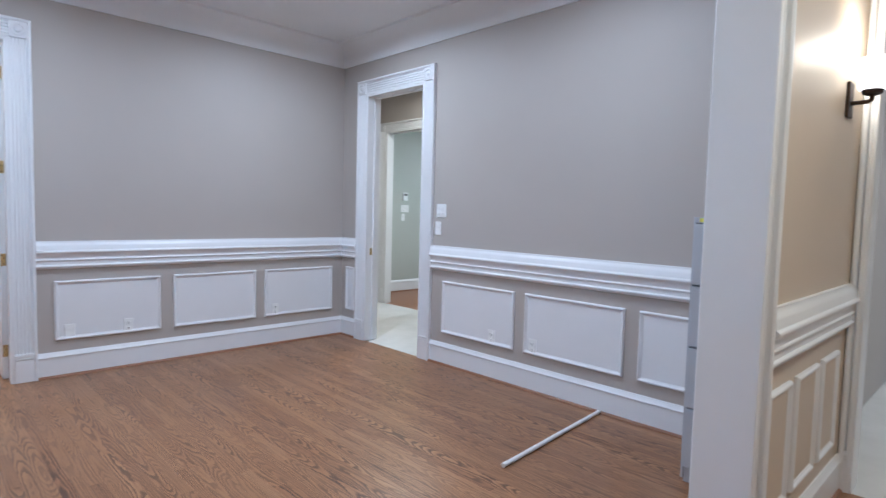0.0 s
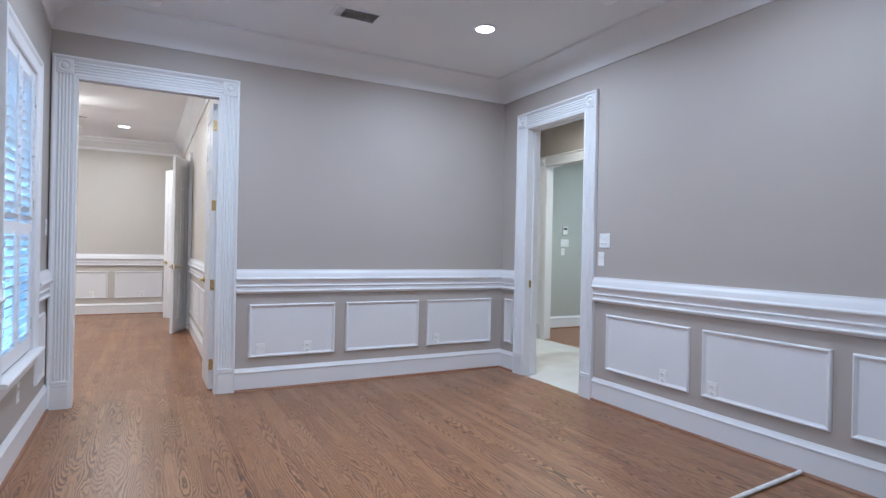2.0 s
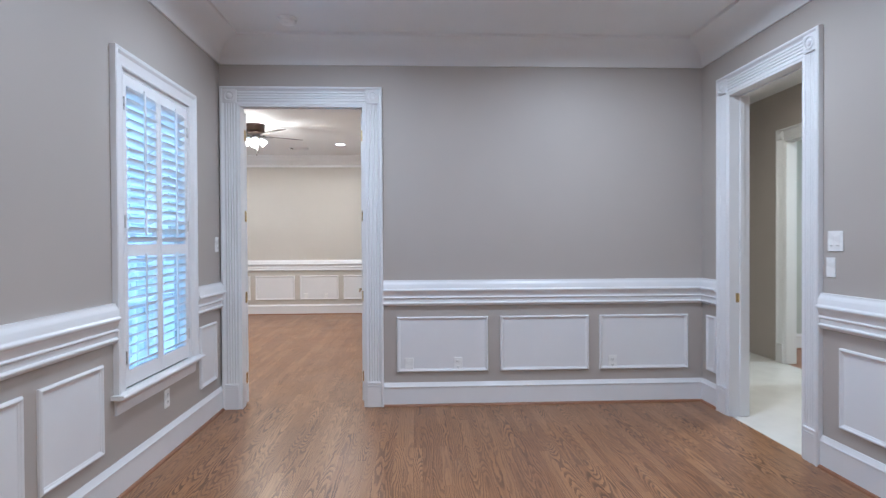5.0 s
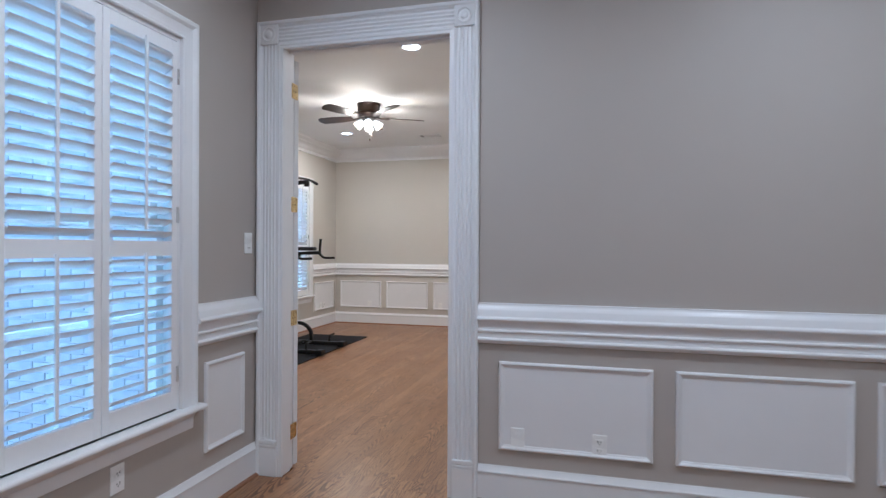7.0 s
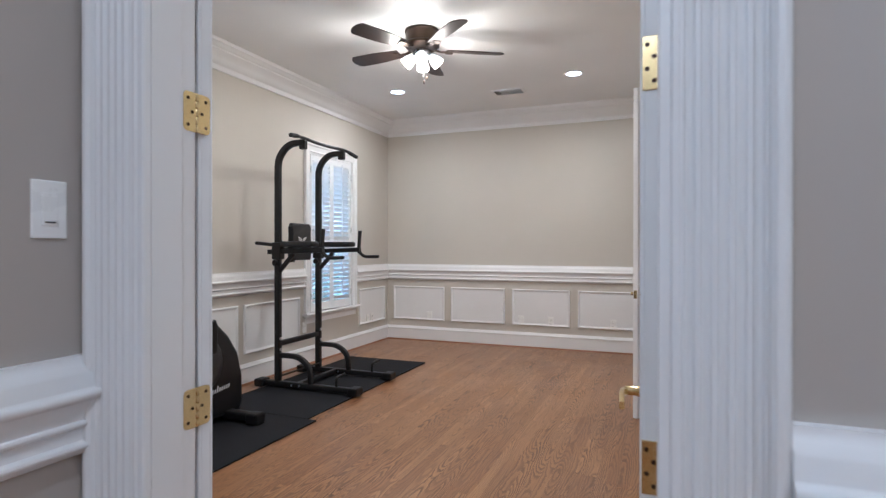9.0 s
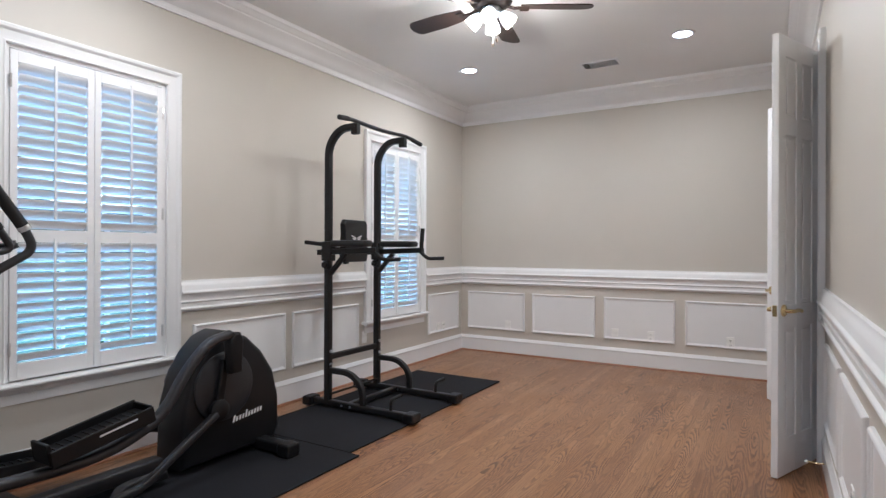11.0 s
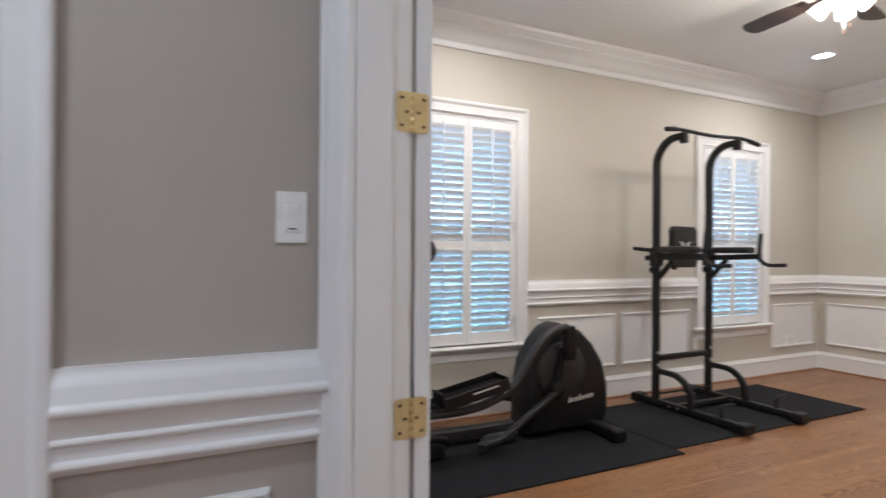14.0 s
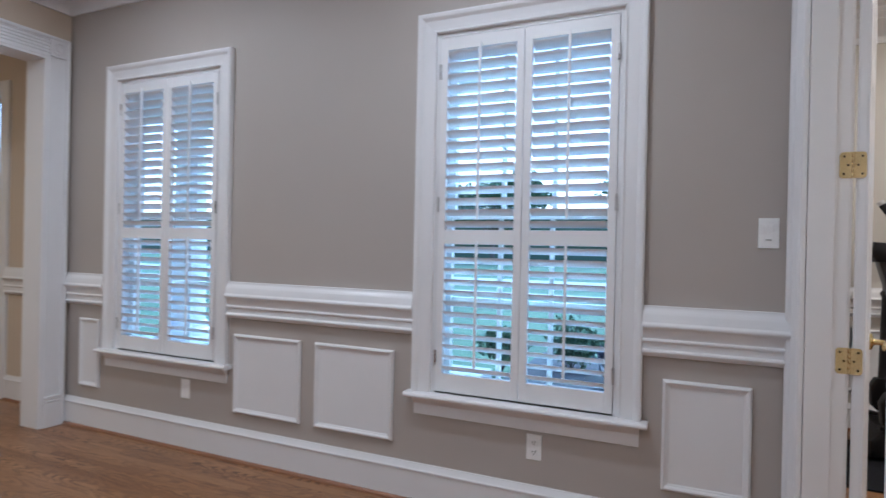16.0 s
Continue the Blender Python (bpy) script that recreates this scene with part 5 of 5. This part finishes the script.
for s in (1, -1):
    part("bar_grip", tube([(s * 0.535, 0.30, 2.165 if s > 0 else 2.140), (s * 0.42, 0.283, 2.180 if s > 0 else 2.168)], circle(0.0185, 12)), GRIP, tower, "foam bar grip", True)
part("cross_bar", tube([(-HALF, 0, 0.385), (HALF, 0, 0.385)], squircle(0.042, 0.042, 0.006)), STEEL, tower, "", True)
part("cross_bar", tube([(-HALF, -0.02, 1.215), (HALF, -0.02, 1.215)], squircle(0.042, 0.042, 0.006)), STEEL, tower, "", True)
part("base_cross_bar", tube([(-HALF, 0.20, 0.036), (HALF, 0.20, 0.036)], squircle(0.046, 0.040, 0.006)), STEEL, tower, "", True)
part("base_cross_rod", tube([(-HALF, 0.02, 0.10), (HALF, 0.02, 0.10)], circle(0.009, 8)), STEEL, tower, "", True)
t = bmesh.new()
add_prism(t, [(-0.135, 1.13), (0.135, 1.13), (0.150, 1.18), (0.125, 1.28), (0.130, 1.36), (0.145, 1.43), (0.120, 1.465), (-0.120, 1.465), (-0.145, 1.43), (-0.130, 1.36), (-0.125, 1.28), (-0.150, 1.18)], 0.035, 0.090, Matrix.Translation((0.08, 0, -0.01)), 0.014)
bk = part("back_pad", t, VINYL, tower, "black vinyl back pad", True)
t = bmesh.new()
for s in (1, -1):
    for k in range(3):
        add_box(t, (0.010, 0, 0), (0.070 - 0.016 * k, 0.0012, 0.009), 0, Matrix.Translation((0.08, 0.0905, 1.300 - 0.016 * k)) @ Matrix.Diagonal((s, 1, 1, 1)) @ Matrix.Rotation(radians(-22), 4, "Y"))
add_lathe(t, [(0.012, 0.0), (0.012, 0.0012), (0, 0.0014)], 12, Matrix.Translation((0.08, 0.0905, 1.285)) @ Matrix.Rotation(radians(-90), 4, "X"))
part("emblem", t, MARK, bk, "silver winged emblem")
part("pad_post", tube([(0.08, -0.02, 1.10), (0.08, -0.02, 1.44)], squircle(0.036, 0.036, 0.005)), STEEL, tower)

ell = thing("elliptical_trainer", "black and charcoal elliptical trainer with pedals and moving handlebars", "exercise machine", pose(0, 0, 0.012))
CY = -2.50
outline = [(-6.44, 0.035), (-6.455, 0.36), (-6.50, 0.52), (-6.57, 0.635), (-6.65, 0.715), (-6.74, 0.748), (-6.87, 0.70), (-6.98, 0.60), (-7.07, 0.47), (-7.115, 0.30), (-7.12, 0.10), (-7.08, 0.035)]
part("drive_housing", add_prism(bmesh.new(), outline, CY - 0.10, CY + 0.15, None, 0.030), SHROUD, ell, "dark plastic drive housing", True)
for s in (1, -1):
    part("crank_disc", lathe([(0.195, 0), (0.195, 0.010), (0.182, 0.018), (0.06, 0.022), (0, 0.022)], 40, Matrix.Translation((-6.70, CY + (0.150 if s > 0 else -0.100), 0.44)) @ Matrix.Rotation(radians(-90 * s), 4, "X")), DISC, ell, "round dark grey crank cover", True)
# base frame
part("spine", tube([(-5.42, CY, 0.070), (-6.40, CY, 0.070)], squircle(0.085, 0.070, 0.012)), GREYSTEEL, ell, "charcoal steel spine", True)
t = bmesh.new()
add_prism(t, [(-5.30, 0.02), (-5.30, 0.12), (-5.36, 0.185), (-5.52, 0.185), (-5.78, 0.105), (-5.80, 0.02)], CY - 0.24, CY + 0.24, None, 0.02)
part("front_base", t, PLASTIC, ell, "black front base cover", True)
for s in (1, -1):
    part("roller_track", tube([(-5.34, CY + s * 0.215, 0.205), (-5.80, CY + s * 0.215, 0.125)], squircle(0.060, 0.022, 0.006)), PLASTIC, ell)
part("stabiliser", tube(rounded([(-6.36, CY + 0.12, 0.05), (-6.13, CY + 0.13, 0.055), (-6.02, CY + 0.26, 0.05)], 0.06, 5), squircle(0.050, 0.046, 0.01)), GREYSTEEL, ell, "charcoal cross strut", True)
part("rear_stabiliser", tube([(-6.97, CY - 0.34, 0.045), (-6.97, CY + 0.42, 0.045)], squircle(0.085, 0.060, 0.014)), PLASTIC, ell, "black rear stabiliser bar", True)
for s in (1, -1):
    part("foot", box((-7.02, CY + s * 0.38 - 0.05, 0.0), (-6.92, CY + s * 0.38 + 0.05, 0.078), 0.014), PLASTIC, ell)
# mast and console
part("mast", add_prism(bmesh.new(), [(-5.655, 0.08), (-5.515, 0.08), (-5.505, 0.50), (-5.465, 1.00), (-5.450, 1.16), (-5.530, 1.18), (-5.548, 1.00), (-5.610, 0.50)], CY - 0.036, CY + 0.036, None, 0.010), GREYSTEEL, ell, "tapering charcoal steel mast", True)
part("yoke", add_prism(bmesh.new(), [(-5.555, 0.98), (-5.430, 0.98), (-5.395, 1.10), (-5.360, 1.22), (-5.420, 1.24), (-5.600, 1.22), (-5.720, 1.255), (-5.735, 1.225), (-5.600, 1.165), (-5.560, 1.08)], CY - 0.055, CY + 0.055, None, 0.012), GREYSTEEL, ell, "charcoal handle yoke", True)
t = bmesh.new()
add_prism(t, [(-5.340, 1.20), (-5.520, 1.185), (-5.575, 1.235), (-5.555, 1.285), (-5.440, 1.315), (-5.330, 1.325), (-5.310, 1.26)], CY - 0.115, CY + 0.115, None, 0.022)
con = part("console", t, PLASTIC, ell, "black console", True)
part("screen", box((-0.09, -0.12, 0), (0.07, 0.12, 0.004), 0.003, Matrix.Translation((-5.465, CY, 1.312)) @ Matrix.Rotation(radians(14), 4, "Y")), SLOT, con, "dark console screen")
t = lathe([(0.034, 0), (0.034, 0.008), (0.030, 0.011), (0, 0.012)], 28, Matrix.Translation((-5.487, CY + 0.055, 1.125)) @ Matrix.Rotation(radians(-90), 4, "X"))
badge = part("badge", t, MARK, ell, "round silver badge")
part("badge_disc", lathe([(0.027, 0.011), (0.027, 0.0135), (0, 0.014)], 24, Matrix.Translation((-5.487, CY + 0.055, 1.125)) @ Matrix.Rotation(radians(-90), 4, "X")), PLASTIC, badge)
t = bmesh.new()
for a in (38, -38):
    add_box(t, (-0.019, 0, -0.0035), (0.019, 0.0012, 0.0035), 0, Matrix.Translation((-5.478, CY + 0.0690, 1.125)) @ Matrix.Rotation(radians(a), 4, "Y"))
part("badge_mark", t, MARK, badge)
part("badge_mark", box((-5.513, CY + 0.069, 1.110), (-5.499, CY + 0.0702, 1.140), 0.0), REDMARK, badge, "red badge mark")
part("axle", tube([(-5.490, CY - 0.27, 0.985), (-5.490, CY + 0.27, 0.985)], circle(0.024, 16)), PLASTIC, ell, "", True)
# fixed grips, moving arms, pedals
for s in (1, -1):
    y = CY + s * 0.075
    g = part("fixed_handle", tube(rounded([(-5.560, y, 1.19), (-5.700, y, 1.215), (-5.655, y, 1.29), (-5.600, y, 1.36)], 0.04, 6), circle(0.016, 12)), GREYSTEEL, ell, "", True)
    part("pulse_grip", tube([(-5.650, y, 1.298), (-5.555, y, 1.425)], circle(0.0205, 14)), GRIP, g, "black pulse grip with metal contacts", True)
    part("contact", tube([(-5.620, y, 1.338), (-5.590, y, 1.378)], circle(0.0214, 14)), CHROME, g, "steel pulse contact", True)
    part("end_cap", tube([(-5.555, y, 1.425), (-5.547, y, 1.436)], circle(0.0215, 14)), CHROME, g, "", True)
    y = CY + s * 0.250
    fwd = 0.0 if s > 0 else 0.03
    pts = rounded([(-5.485, y, 0.985), (-5.475, y, 1.050), (-5.560, y, 1.125), (-5.705 + fwd, y, 1.215), (-5.665 + fwd, y, 1.305), (-5.600 + fwd, y, 1.400)], 0.075, 8)
    arm = part("moving_handle", tube(pts, circle(0.0175, 14)), GREYSTEEL, ell, "charcoal moving handlebar", True)
    part("hand_grip", tube([(-5.660 + fwd, y, 1.312), (-5.478 + fwd, y, 1.585)], circle(0.0225, 16)), GRIP, arm, "long black foam hand grip", True)
    part("end_cap", tube([(-5.480 + fwd, y, 1.582), (-5.466 + fwd, y, 1.603)], circle(0.0240, 16)), CHROME, arm, "chrome end cap", True)
    part("collar", tube([(-5.672 + fwd, y, 1.294), (-5.660 + fwd, y, 1.312)], circle(0.0240, 16)), CHROME, arm, "chrome collar", True)
    part("pivot", lathe([(0.024, -0.034), (0.030, -0.028), (0.030, 0.028), (0.024, 0.034)], 22, Matrix.Translation((-5.488, y, 0.985)) @ Matrix.Rotation(radians(90), 4, "X")), PLASTIC, ell, "", True)
    low = 0.0 if s > 0 else 0.07
    part("swing_arm", tube([(-5.488, y, 0.985), (-5.405 - low, y, 0.36)], squircle(0.056, 0.032, 0.010)), GREYSTEEL, ell, "charcoal swing arm", True)
    part("roller", add_prism(bmesh.new(), [(-5.340 - low, 0.24), (-5.330 - low, 0.36), (-5.360 - low, 0.42), (-5.420 - low, 0.43), (-5.460 - low, 0.39), (-5.460 - low, 0.27), (-5.420 - low, 0.215), (-5.370 - low, 0.21)], y - 0.045, y + 0.045, None, 0.014), PLASTIC, ell, "black roller cover", True)
    if s > 0:
        pts = [(-5.40, y, 0.30), (-5.85, y, 0.285), (-6.04, y, 0.305), (-6.26, y, 0.390), (-6.40, y, 0.605), (-6.53, y, 0.725), (-6.66, y, 0.748)]
        px, pz, tilt = -5.95, 0.395, 11.0
        joint, low_pin = (-6.685, 0.66), (-6.63, 0.325)
    else:
        pts = [(-5.47, y, 0.27), (-5.75, y, 0.165), (-6.12, y, 0.140), (-6.34, y, 0.150), (-6.47, y, 0.20), (-6.60, y, 0.16)]
        px, pz, tilt = -5.95, 0.165, -4.0
        joint, low_pin = (-6.62, 0.20), (-6.63, 0.44)
    part("pedal_arm", tube(rounded(pts, 0.10, 6), squircle(0.058, 0.046, 0.016)), GREYSTEEL, ell, "charcoal pedal arm", True)
    pm = Matrix.Translation((px, y + s * 0.01, pz)) @ Matrix.Rotation(radians(tilt), 4, "Y")
    t = box((-0.220, -0.072, 0.0), (0.220, 0.072, 0.018), 0.006, pm)
    for lo, hi in (((-0.225, -0.080, -0.020), (0.225, -0.068, 0.056)), ((-0.225, 0.068, -0.030), (0.225, 0.080, 0.044)), ((-0.225, -0.068, -0.010), (-0.212, 0.068, 0.048)), ((0.210, -0.068, -0.020), (0.228, 0.068, 0.072))):
        add_box(t, lo, hi, 0.006, pm)
    ped = part("pedal", t, PLASTIC, ell, "black ribbed foot pedal with raised rim")
    for k in range(11):
        part("rib", box((-0.175 + k * 0.035 - 0.004, -0.058, 0.017), (-0.175 + k * 0.035 + 0.004, 0.058, 0.023), 0, pm), STEEL, ped)
    if s > 0:
        part("print_bar", box((-0.14, 0.0795, 0.014), (0.03, 0.0812, 0.022), 0, pm), MARK, ped, "small silver print line")
    part("crank_joint", add_prism(bmesh.new(), [(joint[0] - 0.035, joint[1] - 0.13), (joint[0] + 0.03, joint[1] - 0.13), (joint[0] + 0.045, joint[1] + 0.05), (joint[0] + 0.02, joint[1] + 0.095), (joint[0] - 0.025, joint[1] + 0.095), (joint[0] - 0.045, joint[1] + 0.05)], y - 0.035, y + 0.035, None, 0.014), PLASTIC, ell, "black joint cover", True)
    part("crank_arm", tube([(joint[0] + 0.01, CY + s * 0.19, joint[1] - 0.06), (low_pin[0], CY + s * 0.19, low_pin[1])], squircle(0.050, 0.030, 0.010)), PLASTIC, ell, "", True)
    part("pin_cover", lathe([(0.055, -0.02), (0.060, -0.01), (0.060, 0.012), (0.045, 0.022), (0, 0.024)], 22, Matrix.Translation((low_pin[0], CY + s * 0.20, low_pin[1])) @ Matrix.Rotation(radians(-90 * s), 4, "X")), PLASTIC, ell, "", True)
    if s > 0:
        part("link_rod", tube(rounded([(-6.60, CY + 0.215, 0.315), (-6.17, CY + 0.24, 0.075), (-6.03, CY + 0.235, 0.055)], 0.04, 5), squircle(0.040, 0.036, 0.010)), GREYSTEEL, ell, "charcoal link rod", True)
# plain silver marks in place of the maker's name on the housing
t = bmesh.new()
um = Matrix.Translation((-6.86, CY + 0.1505, 0.225)) @ Matrix.Rotation(radians(6), 4, "Y")
for k in range(10):
    w = 0.026
    h = 0.042 if k in (0, 4) else 0.026
    add_prism(t, [(0.10 - k * 0.022, 0), (0.10 - k * 0.022 - w * 0.45, 0), (0.10 - k * 0.022 - w * 0.45 - h * 0.3, h), (0.10 - k * 0.022 - h * 0.3, h)], 0, 0.0015, um)
part("logo_mark", t, MARK, ell, "silver slanted marks")


# ---- floor strips ----
def floor_strips(name, rects, near, label):
    """Oak strips along x, laid in rows with staggered ends: those inside near as single pieces, the rest joined."""
    rnd = random.Random(7)
    x0, x1 = min(r[0] for r in rects), max(r[1] for r in rects)
    y0, y1 = min(r[2] for r in rects), max(r[3] for r in rects)
    slab = bmesh.new()
    for r in rects:
        add_box(slab, (r[0], r[2], -0.14), (r[1], r[3], -0.016))
    root = structure(name, slab, OAK_FIELD, label, "floor")
    w = STRIP_W
    singles, verts, faces = 0, [], []
    rows = int(math.ceil((y1 - y0) / w))
    cache = {}
    for k in range(rows):
        ya, yb = y0 + k * w, min(y0 + (k + 1) * w, y1)
        if yb - ya < 0.004:
            continue
        ym = (ya + yb) / 2
        x = x0 - rnd.uniform(0, 1.0)
        while x < x1:
            ln = rnd.choice((0.45, 0.6, 0.75, 0.9, 1.05, 1.2, 1.5))
            for r in rects:
                a, b = max(x, r[0]), min(x + ln, r[1])
                if not (r[2] <= ym <= r[3]) or b - a < 0.01:
                    continue
                g, e, z = 0.0001, 0.0003, -rnd.uniform(0, 0.0001)
                v = [(a + g, ya + g, -0.016), (b - g, ya + g, -0.016), (b - g, yb - g, -0.016), (a + g, yb - g, -0.016),
                     (a + g, ya + g, z - e), (b - g, ya + g, z - e), (b - g, yb - g, z - e), (a + g, yb - g, z - e),
                     (a + g + e, ya + g + e, z), (b - g - e, ya + g + e, z), (b - g - e, yb - g - e, z), (a + g + e, yb - g - e, z)]
                f = [(0, 1, 5, 4), (1, 2, 6, 5), (2, 3, 7, 6), (3, 0, 4, 7), (4, 5, 9, 8), (5, 6, 10, 9), (6, 7, 11, 10), (7, 4, 8, 11), (8, 9, 10, 11)]
                cx = (a + b) / 2
                if singles < 300 and any(q[0] <= cx <= q[1] and q[2] <= ym <= q[3] for q in near):
                    key = round(b - a, 3), round(yb - ya, 4)
                    if key not in cache:
                        me = bpy.data.meshes.new("floor_strip")
                        me.from_pydata([(p[0] - cx, p[1] - ym, p[2] - z) for p in v], [], f)
                        me.materials.append(OAK_STRIP)
                        cache[key] = me
                    ob = new("floor_strip", cache[key])
                    ob.parent = root
                    ob.location = (cx, ym, z)
                    singles += 1
                else:
                    n = len(verts)
                    verts += v
                    faces += [tuple(i + n for i in q) for q in f]
            x += ln
    me = bpy.data.meshes.new("floor_strips")
    me.from_pydata(verts, [], faces)
    me.materials.append(OAK_FIELD)
    ob = new("floor_strips", me)
    ob.parent = root
    ob["kind"] = "stuff"
    return root


floor_strips("floor", [(-4.65, -0.39, -0.60, 3.35), (-10.70, -4.775, -3.0, 0.60), (-4.775, -4.65, JAMB1[0], JAMB1[1]), (-0.39, 2.2, -0.75, 3.30)],
             [(-3.9, -1.2, -0.1, 1.9), (-8.6, -5.6, -1.6, -0.4)], "red oak strip floor with a satin finish")
structure("floor_passage", box((-7.2, 3.35, -0.14), (-3.0, 4.95, -0.002)), MARBLE, "white polished tile floor of the passage", "floor")
structure("floor_far", box((-9.2, 4.95, -0.14), (-3.4, 7.2, -0.004)), OAK_SHOE, "wooden floor of the far room", "floor")
structure("floor_back", box((-0.39, 3.30, -0.14), (3.4, 7.4, -0.003)), MARBLE, "pale tile floor of the back room", "floor")
structure("floor_closet", box((-10.2, 0.60, -0.14), (-7.9, 2.4, -0.003)), OAK_SHOE, "wooden closet floor", "floor")
